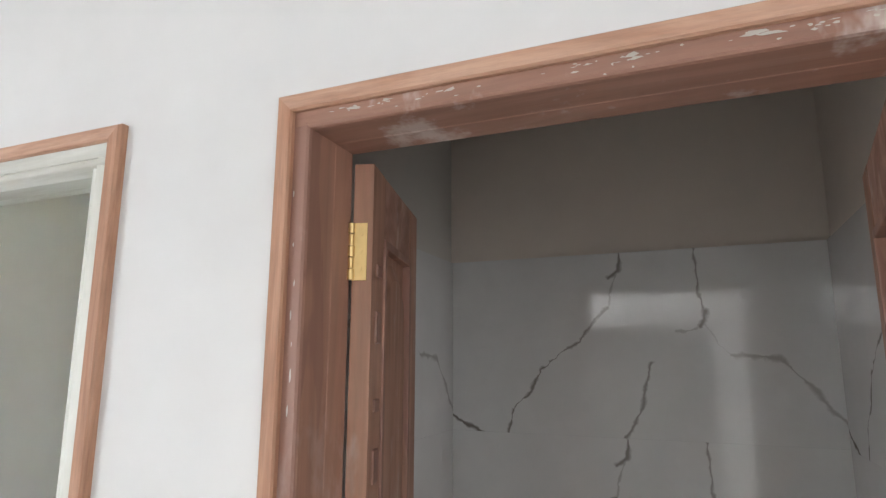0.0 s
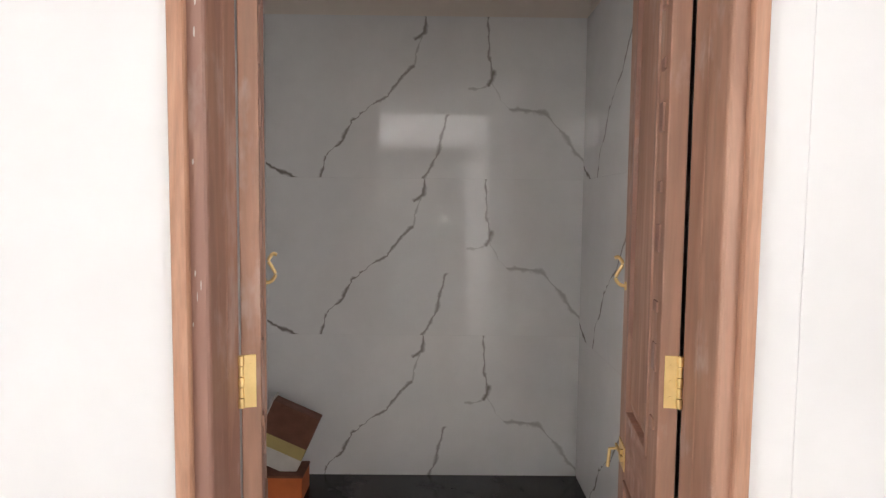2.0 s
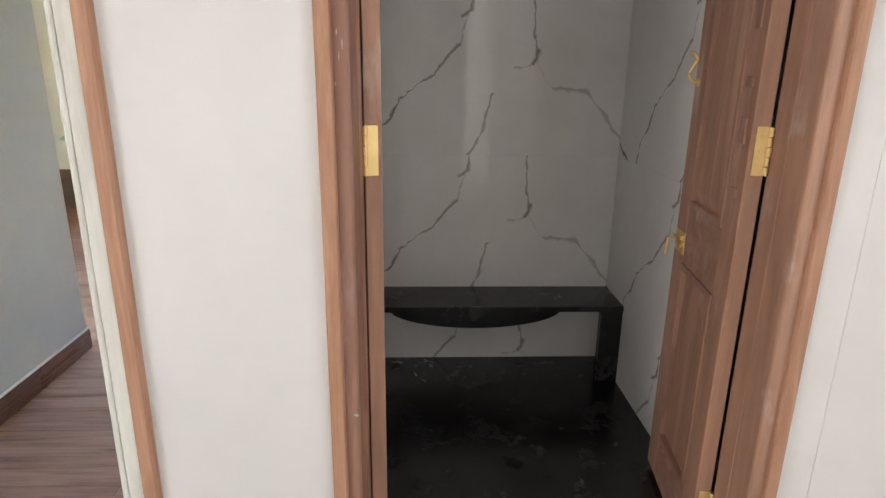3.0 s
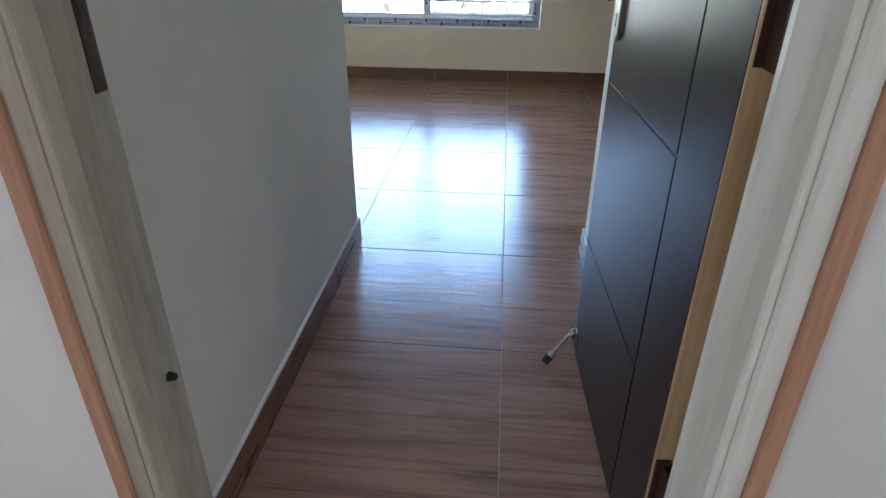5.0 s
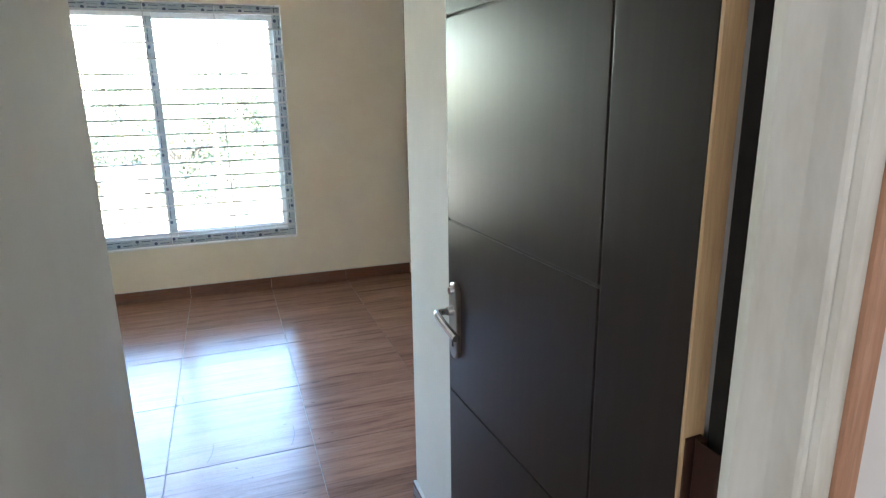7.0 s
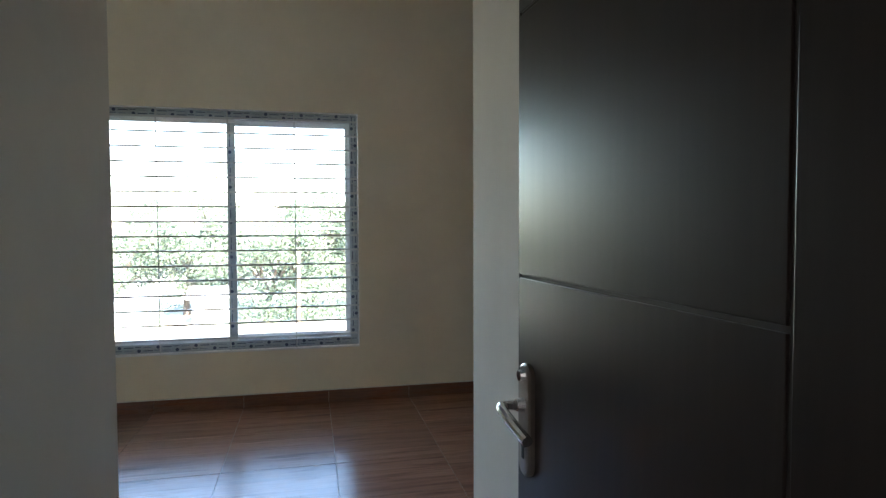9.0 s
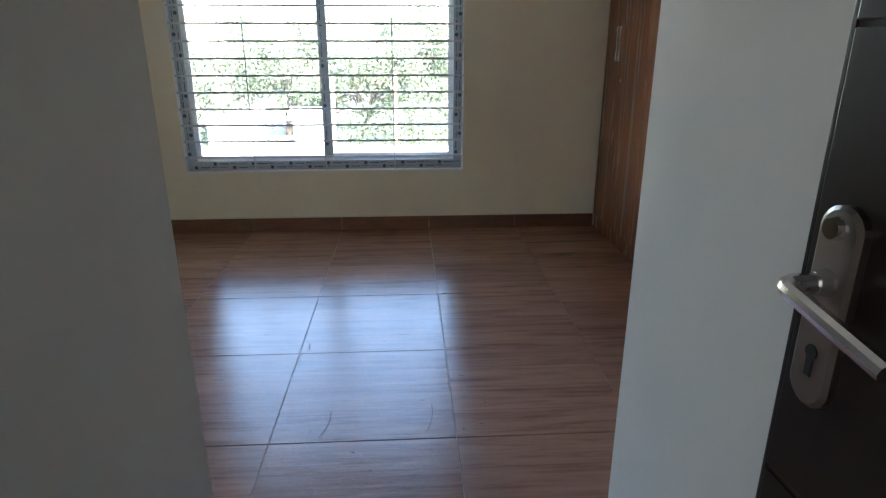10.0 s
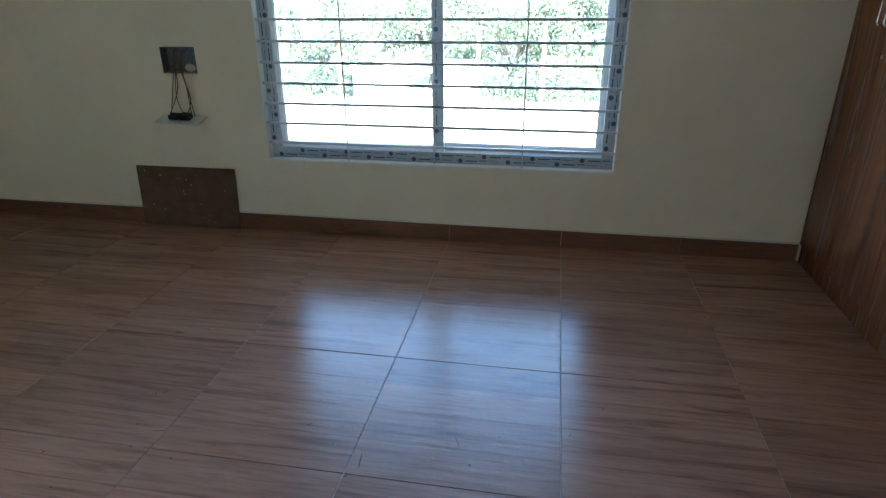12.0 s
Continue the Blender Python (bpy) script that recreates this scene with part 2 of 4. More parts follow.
LIPPING = wood("pale_lipping_wood", (0.60, 0.45, 0.27), (0.42, 0.28, 0.15), (14, 14, 1.0), 0.55)
WALNUT = wood("walnut_laminate", (0.33, 0.145, 0.068), (0.10, 0.038, 0.018), (7, 7, 0.35), 0.24, shift=11, spec=0.36)
# darkened copy of the walnut: the wardrobe's inside shade is in the colour
WALNUT_SHADED = wood("walnut_laminate_shaded", (0.12, 0.045, 0.022), (0.04, 0.016, 0.009), (10, 10, 0.6), 0.4)
GRANITE, gr_nt, gr_b = material("black_granite", 0.16)
gr_v = coords(gr_nt)
gr_speck = ramp(gr_nt, noise_tex(gr_nt, gr_v, 180, 4), [(0.3, (0.006, 0.006, 0.007)), (0.7, (0.012, 0.012, 0.013))])
gr_dust = ramp(gr_nt, noise_tex(gr_nt, gr_v, 5.5, 8, 0.72, 0.8), grey((0.46, 0.0), (0.72, 0.07)))
gr_nt.links.new(mix(gr_nt, gr_dust, gr_speck, (0.20, 0.195, 0.185)), gr_b.inputs["Base Color"])   # building dust lying on the polish
gr_nt.links.new(ramp(gr_nt, noise_tex(gr_nt, gr_v, 9, 7, 0.7), grey((0.35, 0.15), (0.7, 0.34))), gr_b.inputs["Roughness"])
BRASS = plain("polished_brass", (0.90, 0.68, 0.32), 0.42, 1.0)
BRONZE = plain("antique_hinge_bronze", (0.075, 0.035, 0.025), 0.45, 0.6)
NICKEL = plain("brushed_bronze_nickel", (0.33, 0.29, 0.26), 0.3, 1.0)
CHROME = plain("chrome", (0.75, 0.75, 0.76), 0.12, 1.0)
RUBBER = plain("black_rubber", (0.012, 0.012, 0.012), 0.6)
DARK_GAP = plain("dark_gap_shade", (0.012, 0.011, 0.01), 0.9)
MARBLE = marble_material()
FLOOR_TILE = floor_tile_material()
SCUFF = plain("dark_scuffs", (0.05, 0.032, 0.026), 0.8)
GROUT = plain("dusty_grout", (0.44, 0.36, 0.30), 0.85, wear=0.5, scale=9)
SKIRT = wood("skirting_wood_tile", (0.28, 0.135, 0.083), (0.13, 0.06, 0.038), (1.6, 1.6, 24), 0.3, fine=60)
LIP = plain("plaster_lip", (0.74, 0.73, 0.70), 0.8)
UPVC = plain("white_upvc", (0.80, 0.81, 0.82), 0.3)
FILM = plain("protective_film", (0.44, 0.49, 0.54), 0.28, wear=0.2, scale=60)
INK = plain("film_ink", (0.07, 0.09, 0.16), 0.4)
BAR_WHITE = plain("white_enamel", (0.55, 0.56, 0.57), 0.4)
GALV = plain("galvanised_box", (0.24, 0.245, 0.25), 0.5, 0.6, 0.5, 60)
WIRE_DARK = plain("wire_brown", (0.11, 0.06, 0.045), 0.5)
WIRE_BLUE = plain("wire_blue", (0.03, 0.13, 0.28), 0.4)
WIRE_GREY = plain("wire_grey", (0.32, 0.33, 0.35), 0.4)
PLASTIC_WHITE = plain("white_plastic", (0.72, 0.72, 0.70), 0.35)
TILE_BACK = plain("brown_unglazed_tile", (0.155, 0.085, 0.062), 0.75, wear=0.35, scale=14)
PLASTER_SPOT = plain("plaster_spots", (0.62, 0.58, 0.52), 0.9)
CARTON = plain("brown_carton", (0.17, 0.065, 0.035), 0.6, wear=0.3)
CARTON_YELLOW = plain("yellow_print", (0.42, 0.33, 0.12), 0.5)
CARTON_WHITE = plain("white_print", (0.60, 0.57, 0.52), 0.5)
ORANGE_BOX = plain("orange_box", (0.60, 0.14, 0.035), 0.5)
HALL_FLOOR = plain("hall_vitrified_tile", (0.58, 0.55, 0.50), 0.2)
DUSK = plain("far_room_paint", (0.45, 0.43, 0.41), 0.8)
BARK = plain("bark", (0.12, 0.085, 0.06), 0.9, wear=0.5, scale=8)
LEAF = plain("leaves", (0.125, 0.158, 0.09), 0.5, wear=0.5, scale=3)
DRY_GROUND = plain("dry_ground", (0.35, 0.32, 0.235), 0.95, wear=0.35, scale=0.4)
SHED_WHITE = plain("whitewash", (0.80, 0.79, 0.76), 0.8)
SHED_ROOF = plain("sheet_roof", (0.55, 0.55, 0.54), 0.6)
POST_TAN = plain("tan_post", (0.45, 0.30, 0.18), 0.8)

glass, gt, gb = material("window_glass", 0.0)
mixer = gt.nodes.new("ShaderNodeMixShader")
fres = node(gt, "ShaderNodeFresnel", IOR=1.45)
gloss = node(gt, "ShaderNodeBsdfGlossy", Roughness=0.02)
clear = gt.nodes.new("ShaderNodeBsdfTransparent")
clear.inputs[0].default_value = (0.93, 0.95, 0.95, 1)
gt.links.new(fres.outputs[0], mixer.inputs[0])
hazed = gt.nodes.new("ShaderNodeMixShader")        # pale veil in the panes that paints haze and glare over the view
veil = gt.nodes.new("ShaderNodeBsdfTranslucent")
veil.inputs[0].default_value = (0.86, 0.88, 0.88, 1)
haze_amount = ramp(gt, noise_tex(gt, coords(gt), 9, 6, 0.7), grey((0.3, 0.005), (0.75, 0.013)))
gt.links.new(haze_amount, hazed.inputs[0])
gt.links.new(clear.outputs[0], hazed.inputs[1])
gt.links.new(veil.outputs[0], hazed.inputs[2])
gt.links.new(hazed.outputs[0], mixer.inputs[1])
gt.links.new(gloss.outputs[0], mixer.inputs[2])
gt.links.new(mixer.outputs[0], gt.nodes["Material Output"].inputs[0])


# ---------- geometry helpers ----------
def mesh_of(name, bm, mat):
    me = bpy.data.meshes.new(name)
    bmesh.ops.recalc_face_normals(bm, faces=bm.faces)
    bm.to_mesh(me)
    bm.free()
    for mm in mat if isinstance(mat, (list, tuple)) else (mat,):
        me.materials.append(mm)
    return me


def part(name, bm, mat, parent=None, label="", kind=""):
    ob = new(name, mesh_of(name, bm, mat))
    if parent is not None:
        ob.parent = parent
        ob.matrix_parent_inverse = parent.matrix_world.inverted()
    return tagged(ob, label, kind=kind)


def thing(name, at, label, category, group="", kind=""):
    ob = new(name)
    ob.empty_display_size = 0.05
    ob.matrix_world = Matrix.Translation(at)
    return tagged(ob, label, category, group, kind)


def add_box(bm, x0, x1, y0, y1, z0, z1, bevel=0.0, mat=0, turn=None):
    m = Matrix.LocRotScale(((x0 + x1) / 2, (y0 + y1) / 2, (z0 + z1) / 2), None, (abs(x1 - x0), abs(y1 - y0), abs(z1 - z0)))
    g = bmesh.ops.create_cube(bm, size=1, matrix=m)
    verts = g["verts"]
    if bevel:
        edges = list({e for v in verts for e in v.link_edges})
        out = bmesh.ops.bevel(bm, geom=edges, offset=bevel, segments=2, profile=0.6, affect="EDGES")
        verts = out["verts"]
    faces = {f for v in verts for f in v.link_faces}
    for f in faces:
        f.material_index = mat
    if turn is not None:
        bmesh.ops.transform(bm, matrix=turn, verts=list({v for f in faces for v in f.verts}))
    return faces


def box(*args, bevel=0.0):
    bm = bmesh.new()
    add_box(bm, *args, bevel=bevel)
    return bm


def add_tube(bm, a, b, r, sides=10, r2=None):
    a, b = Vector(a), Vector(b)
    d = b - a
    m = Matrix.Translation((a + b) / 2) @ d.to_track_quat("Z", "Y").to_matrix().to_4x4()
    bmesh.ops.create_cone(bm, cap_ends=True, segments=sides, radius1=r, radius2=r if r2 is None else r2, depth=d.length, matrix=m)


def add_path(bm, points, r, sides=6):
    """A bent rod through points, as one skin of rings."""
    pts = [Vector(p) for p in points]
    rings = []
    for i, p in enumerate(pts):
        d = (pts[min(i + 1, len(pts) - 1)] - pts[max(i - 1, 0)]).normalized()
        q = d.to_track_quat("Z", "Y")
        rings.append([bm.verts.new(p + q @ Vector((r * math.cos(2 * math.pi * k / sides), r * math.sin(2 * math.pi * k / sides), 0))) for k in range(sides)])
    for r0, r1 in zip(rings, rings[1:]):
        for k in range(sides):
            bm.faces.new((r0[k], r0[(k + 1) % sides], r1[(k + 1) % sides], r1[k]))
    bm.faces.new(rings[0][::-1])
    bm.faces.new(rings[-1])


def curve_points(points, steps=8):
    """A smooth run through points."""
    pts = [Vector(p) for p in points]
    out = []
    for i in range(len(pts) - 1):
        p0, p1, p2, p3 = pts[max(i - 1, 0)], pts[i], pts[i + 1], pts[min(i + 2, len(pts) - 1)]
        for k in range(steps):
            t = k / steps
            out.append(0.5 * (2 * p1 + (p2 - p0) * t + (2 * p0 - 5 * p1 + 4 * p2 - p3) * t * t + (3 * p1 - p0 - 3 * p2 + p3) * t ** 3))
    return out + [pts[-1]]


def wall(name, axis, u0, u1, d0, d1, z0, z1, mat, holes=(), label="", reveal=None):
    """A wall along x (axis 'x') or y, between depths d0 and d1, with holes (u0, u1, z0, z1) through it."""
    us = sorted({u0, u1, *(h[0] for h in holes), *(h[1] for h in holes)})
    zs = sorted({z0, z1, *(h[2] for h in holes), *(h[3] for h in holes)})
    solid = {}
    for i in range(len(us) - 1):
        for j in range(len(zs) - 1):
            cu, cz = (us[i] + us[i + 1]) / 2, (zs[j] + zs[j + 1]) / 2
            solid[i, j] = not any(h[0] < cu < h[1] and h[2] < cz < h[3] for h in holes)
    bm = bmesh.new()

    def v(u, d, z):
        return bm.verts.new((u, d, z) if axis == "x" else (d, u, z))

    for (i, j), full in solid.items():
        if not full:
            continue
        a, b, c, e = us[i], us[i + 1], zs[j], zs[j + 1]
        for d in (d0, d1):
            bm.faces.new([v(a, d, c), v(b, d, c), v(b, d, e), v(a, d, e)])
        for di, dj, quad in ((-1, 0, ((a, d0, c), (a, d1, c), (a, d1, e), (a, d0, e))), (1, 0, ((b, d0, c), (b, d1, c), (b, d1, e), (b, d0, e))),
                             (0, -1, ((a, d0, c), (b, d0, c), (b, d1, c), (a, d1, c))), (0, 1, ((a, d0, e), (b, d0, e), (b, d1, e), (a, d1, e)))):
            if not solid.get((i + di, j + dj), False):
                f = bm.faces.new([v(*q) for q in quad])
                if reveal and (i + di, j + dj) in solid:
                    f.material_index = 1
    bmesh.ops.remove_doubles(bm, verts=bm.verts, dist=1e-5)
    ob = part(name, bm, (mat, reveal) if reveal else mat, kind="structure", label=label)
    return ob


# ---------- the large structure ----------
CEIL = 3.08
NX0, NX1, NY1 = -0.715, 0.485, 1.297          # niche: side walls and back wall
PL, PR = -1.815, -0.92                        # passage walls
PEND = 1.475                                  # end of the passage
WY = 4.395                                    # window wall
WX0, WX1, WZ0, WZ1 = -2.832, -0.998, 0.406, 2.13
BOX = (-3.385, -3.185, 0.862, 0.998)          # switch box recess
DOOR = (-1.842, -0.89, -0.01, 2.165)          # rough opening of the room door
NDOOR = (-0.467, 0.435, 0.0, 2.152)           # rough opening of the niche

wall("wall_hall", "x", -4.2, 3.2, 0.0, 0.12, 0.0, CEIL, HALL_WHITE, (DOOR[:2] + (0.0, DOOR[3]), NDOOR), "smooth white painted wall with two door openings")
pil = bmesh.new()
add_box(pil, 0.545, 0.95, -0.0015, 0.0, 0.0, CEIL)
part("wall_pilaster", pil, HALL_WHITE, kind="structure", label="shallow white painted pier on the wall")
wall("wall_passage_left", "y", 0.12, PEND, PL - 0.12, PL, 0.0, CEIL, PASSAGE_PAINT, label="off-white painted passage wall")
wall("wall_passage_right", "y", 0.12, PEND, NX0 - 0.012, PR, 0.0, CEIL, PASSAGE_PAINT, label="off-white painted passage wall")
wall("wall_niche_right", "y", 0.12, PEND, NX1 + 0.012, 0.62, 0.0, CEIL, NICHE_PAINT, label="painted side wall of the niche")
wall("wall_niche_back", "x", NX0 - 0.012, NX1 + 0.012, NY1 + 0.012, PEND, 0.0, CEIL, NICHE_PAINT, label="painted back wall of the niche")
wall("wall_room_south", "x", -4.7, PL - 0.12, PEND - 0.12, PEND, 0.0, CEIL, ROOM_CREAM, label="cream painted wall")
wall("wall_room_west", "y", PEND - 0.12, WY + 0.2, -4.82, -4.7, 0.0, CEIL, ROOM_CREAM, label="cream painted wall")
wall("wall_room_east", "y", PEND, WY + 0.2, 0.53, 0.65, 0.0, CEIL, ROOM_CREAM, label="cream painted wall")
wall("wall_window", "x", -4.82, 0.65, WY, WY + 0.2, 0.0, CEIL, ROOM_CREAM, ((WX0, WX1, WZ0, WZ1), BOX), "cream painted wall with a wide low window", REVEAL_WHITE)
WINE, WINW = (-3.5, -2.5, 0.7, 2.5), (-3.5, -2.5, 0.7, 2.5)
wall("wall_hall_west", "y", -3.72, 0.0, -4.2, -4.08, 0.0, CEIL, HALL_WHITE, holes=(WINW,), label="white painted hall wall with an added opening")
wall("wall_hall_east", "y", -3.72, 0.0, 3.08, 3.2, 0.0, CEIL, HALL_WHITE, holes=(WINE,), label="white painted hall wall with an added opening")
wall("wall_hall_south", "x", -4.2, 3.2, -3.72, -3.6, 0.0, CEIL, HALL_WHITE, ((-1.03, 0.54, 0.0, 2.5),), "white painted hall wall with a tall doorway")
wall("wall_far_room", "x", -4.2, 3.2, -6.3, -6.2, 0.0, CEIL, HALL_WHITE, label="white wall of the next room")
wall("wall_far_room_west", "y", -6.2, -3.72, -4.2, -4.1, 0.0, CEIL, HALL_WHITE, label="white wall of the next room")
wall("wall_far_room_east", "y", -6.2, -3.72, 3.1, 3.2, 0.0, CEIL, HALL_WHITE, label="white wall of the next room")
# unseen windows added round the hall lamps; opaque sheets block the sky
for nm, (a, b, c, d), x in (("added_window_2", WINE, 3.14), ("added_window_3", WINW, -4.14)):
    w = thing(nm, (x, (a + b) / 2, c), "unseen hall window added around a fill lamp", "window", kind="structure")
    part("blind", box(x - 0.004, x + 0.004, a + 0.05, b - 0.05, c + 0.05, d - 0.05), HALL_WHITE, w, "opaque white sheet that keeps the sky out")
    for args in ((a, a + 0.05, c, d), (b - 0.05, b, c, d), (a + 0.05, b - 0.05, c, c + 0.05), (a + 0.05, b - 0.05, d - 0.05, d)):
        part("window_frame", box(x - 0.03, x + 0.03, *args, bevel=0.003), UPVC, w)
# doorway behind: door leaf, open top light and side light
bd = thing("door_2", (-0.38, -3.66, 0), "closed white door beside an open side light", "door", kind="structure")
part("leaf", box(-1.02, 0.22, -3.68, -3.64, 0.0, 2.09, bevel=0.003), HALL_WHITE, bd)
part("transom_bar", box(-1.03, 0.54, -3.69, -3.63, 2.09, 2.13, bevel=0.003), HALL_WHITE, bd)
part("mullion", box(0.22, 0.26, -3.69, -3.63, 0.0, 2.09, bevel=0.003), HALL_WHITE, bd)
part("ceiling", box(-4.85, 3.2, -6.3, WY + 0.2, CEIL, CEIL + 0.12), CEILING_WHITE, kind="structure", label="flat white painted ceiling")
part("floor_hall", box(-4.2, 3.2, -6.3, -0.012, -0.12, 0.0), HALL_FLOOR, kind="structure", label="pale vitrified hall floor")
floor = part("floor", box(-4.82, 0.65, -0.012, WY + 0.2, -0.12, -0.0025), GROUT, kind="structure", label="wood-print vitrified tile floor with dark dirty joints")

# niche platform of black granite
plinth = thing("niche_platform", (-0.115, 0.7, 0), "polished black granite niche platform", "platform", kind="structure")
part("slab", box(NX0, NX1, 0.125, NY1, 0.0, 0.034, bevel=0.003), GRANITE, plinth)
part("threshold", box(NDOOR[0], NDOOR[1], -0.004, 0.122, 0.0, 0.03, bevel=0.003), GRANITE, plinth)


def baseboard(name, axis, u0, u1, face, side, label, start=None):
    """Skirting tiles along a wall, with a thin plaster lip on top; side: +1 or -1, the way out of the wall."""
    t = thing(name, (u0, face, 0) if axis == "x" else (face, u0, 0), label, "baseboard", kind="structure")
    cuts, u = [u0], (start if start is not None else u0 + 0.6)
    while u < u1 - 0.02:
        if u > u0 + 0.02:
            cuts.append(u)
        u += 0.6
    cuts.append(u1)
    far = face + side * 0.011
    for a, b in zip(cuts, cuts[1:]):
        args = (a + 0.0008, b - 0.0008, face, far) if axis == "x" else (face, far, a + 0.0008, b - 0.0008)
        part("skirting_tile", box(*args, 0.0, 0.092, bevel=0.0015), SKIRT, t)
    args = (u0, u1, face, face + side * 0.009) if axis == "x" else (face, face + side * 0.009, u0, u1)
    part("plaster_lip", box(*args, 0.092, 0.098), LIP, t)
    return t


baseboard("baseboard_window", "x", -4.7, -0.075, WY, -1, "brown wood-print skirting tiles under the window", -4.83)
baseboard("baseboard_passage_left", "y", 0.12, PEND + 0.011, PL, 1, "brown wood-print skirting tiles along the passage", 0.5)
baseboard("baseboard_passage_right", "y", 0.12, PEND + 0.011, PR, -1, "brown wood-print skirting tiles along the passage", 0.5)
baseboard("baseboard_south", "x", -4.7, PL, PEND, 1, "brown wood-print skirting tiles")
baseboard("baseboard_west", "y", PEND, WY, -4.7, 1, "brown wood-print skirting tiles")


# ---------- door frames ----------
def profile_post(bm, profile, z0, z1, mat=0):
    """An upright of the section profile (x, y)."""
    lo = [bm.verts.new((x, y, z0)) for x, y in profile]
    hi = [bm.verts.new((x, y, z1)) for x, y in profile]
    n = len(profile)
    faces = [bm.faces.new((lo[i], lo[(i + 1) % n], hi[(i + 1) % n], hi[i])) for i in range(n)]
    faces += [bm.faces.new(lo[::-1]), bm.faces.new(hi)]
    for f in faces:
        f.material_index = mat


def profile_beam(bm, profile, x0, x1, slope=0.0):
    """A head of the section profile (y, z)."""
    lo = [bm.verts.new((x0, y, z)) for y, z in profile]
    hi = [bm.verts.new((x1, y, z)) for y, z in profile]
    n = len(profile)
    for i in range(n):
        bm.faces.new((lo[i], lo[(i + 1) % n], hi[(i + 1) % n], hi[i]))
    bm.faces.new(lo[::-1]), bm.faces.new(hi)


def mirror(profile, s, x):
    return [(x + s * u, y) for u, y in profile]


def arc(cx, cy, r, a0, a1, n=5):
    return [(cx + r * math.cos(radians(a0 + (a1 - a0) * k / n)), cy + r * math.sin(radians(a0 + (a1 - a0) * k / n))) for k in range(n + 1)]


def trim_frame(t, x0, x1, top, width, thick, mat, mat_h):
    """Flat casing strips round an opening, mitred at the head."""
    for s, x in ((1, x0), (-1, x1)):
        bm = bmesh.new()
        lo = [bm.verts.new((x + s * u, y, 0.0)) for u, y in ((0, 0), (0, -thick * 0.7), (0.004, -thick), (width - 0.003, -thick), (width, -thick + 0.004), (width, 0))]
        hi = [bm.verts.new((x + s * u, y, top - u)) for u, y in ((0, 0), (0, -thick * 0.7), (0.004, -thick), (width - 0.003, -thick), (width, -thick + 0.004), (width, 0))]
        for i in range(6):
            bm.faces.new((lo[i], lo[(i + 1) % 6], hi[(i + 1) % 6], hi[i]))
        bm.faces.new(lo[::-1]), bm.faces.new(hi)
        part("casing", bm, mat, t, "pale raw wood casing strip")
    bm = bmesh.new()
    prof = ((0, 0), (0, -thick * 0.7), (0.004, -thick), (width - 0.003, -thick), (width, -thick + 0.004), (width, 0))
    lo = [bm.verts.new((x0 + u, y, top - u)) for u, y in prof]
    hi = [bm.verts.new((x1 - u, y, top - u)) for u, y in prof]
    for i in range(6):
        bm.faces.new((lo[i], lo[(i + 1) % 6], hi[(i + 1) % 6], hi[i]))
    bm.faces.new(lo[::-1]), bm.faces.new(hi)
    part("head_casing", bm, mat_h, t, "pale raw wood casing strip")


# niche frame: heavy raw teak with a stepped rebate
nf = thing("door_frame_niche", (-0.016, 0.05, 0), "raw reddish teak door frame with plaster smears", "door frame", kind="structure")
post = [(0.0, 0.0), (0.0, -0.008), (0.024, -0.009), (0.028, -0.0065), (0.030, -0.002), (0.0335, 0.060), (0.0345, 0.062),
        (0.037, 0.104), (0.037, 0.1105), (0.028, 0.1115), (0.028, 0.122), (0.0, 0.122)]
for s, x in ((1, -0.467), (-1, 0.435)):
    bm = bmesh.new()
    profile_post(bm, mirror(post, s, x), 0.03, 2.152 - 0.02)
    part("jamb", bm, TEAK_DEEP if s > 0 else TEAK, nf)
bm = bmesh.new()
profile_beam(bm, [(y, 2.152 - u) for u, y in post], -0.467, 0.435)
part("head", bm, TEAK_H, nf, "teak head with white plaster smears")
trim_frame(nf, -0.497, 0.465, 2.182, 0.030, 0.02, PINE, PINE_H)
# scraped plaster left on the head and jambs
bm = bmesh.new()
rng = random.Random(5)
for k in range(64):
    cx = rng.choice((rng.uniform(-0.40, -0.2), rng.uniform(-0.02, 0.30), rng.uniform(-0.43, 0.39)))
    cz = 2.147 - abs(rng.gauss(0, 0.008))
    pts = []
    n = rng.randint(5, 8)
    rx, rz = (rng.uniform(0.008, 0.020), rng.uniform(0.002, 0.005)) if k % 9 == 0 else (rng.uniform(0.0015, 0.008), rng.uniform(0.0006, 0.0022))
    for i in range(n):
        a = 2 * math.pi * i / n
        q = rng.uniform(0.35, 1.3)
        pts.append(bm.verts.new((cx + rx * q * math.cos(a), -0.0098 - 0.0004 * (k % 5), cz + rz * q * math.sin(a))))
    bm.faces.new(pts)
for k in range(12):
    cx, cz = rng.uniform(-0.464, -0.447), rng.uniform(1.2, 2.1)
    n = 6
    rx, rz = rng.uniform(0.0006, 0.002), rng.uniform(0.003, 0.014)
    bm.faces.new([bm.verts.new((cx + rx * math.cos(2 * math.pi * i / n), -0.0094 - 0.0003 * (k % 4), cz + rz * rng.uniform(0.6, 1.2) * math.sin(2 * math.pi * i / n))) for i in range(n)])
bm.faces.new([bm.verts.new((-0.446 + a, -0.0102, 0.56 + b)) for a, b in ((-0.006, 0.001), (0.002, -0.003), (0.007, 0.0), (0.001, 0.004))])
part("plaster_smear", bm, PLASTER_SPOT, nf, "thin white plaster smears", kind="stuff")

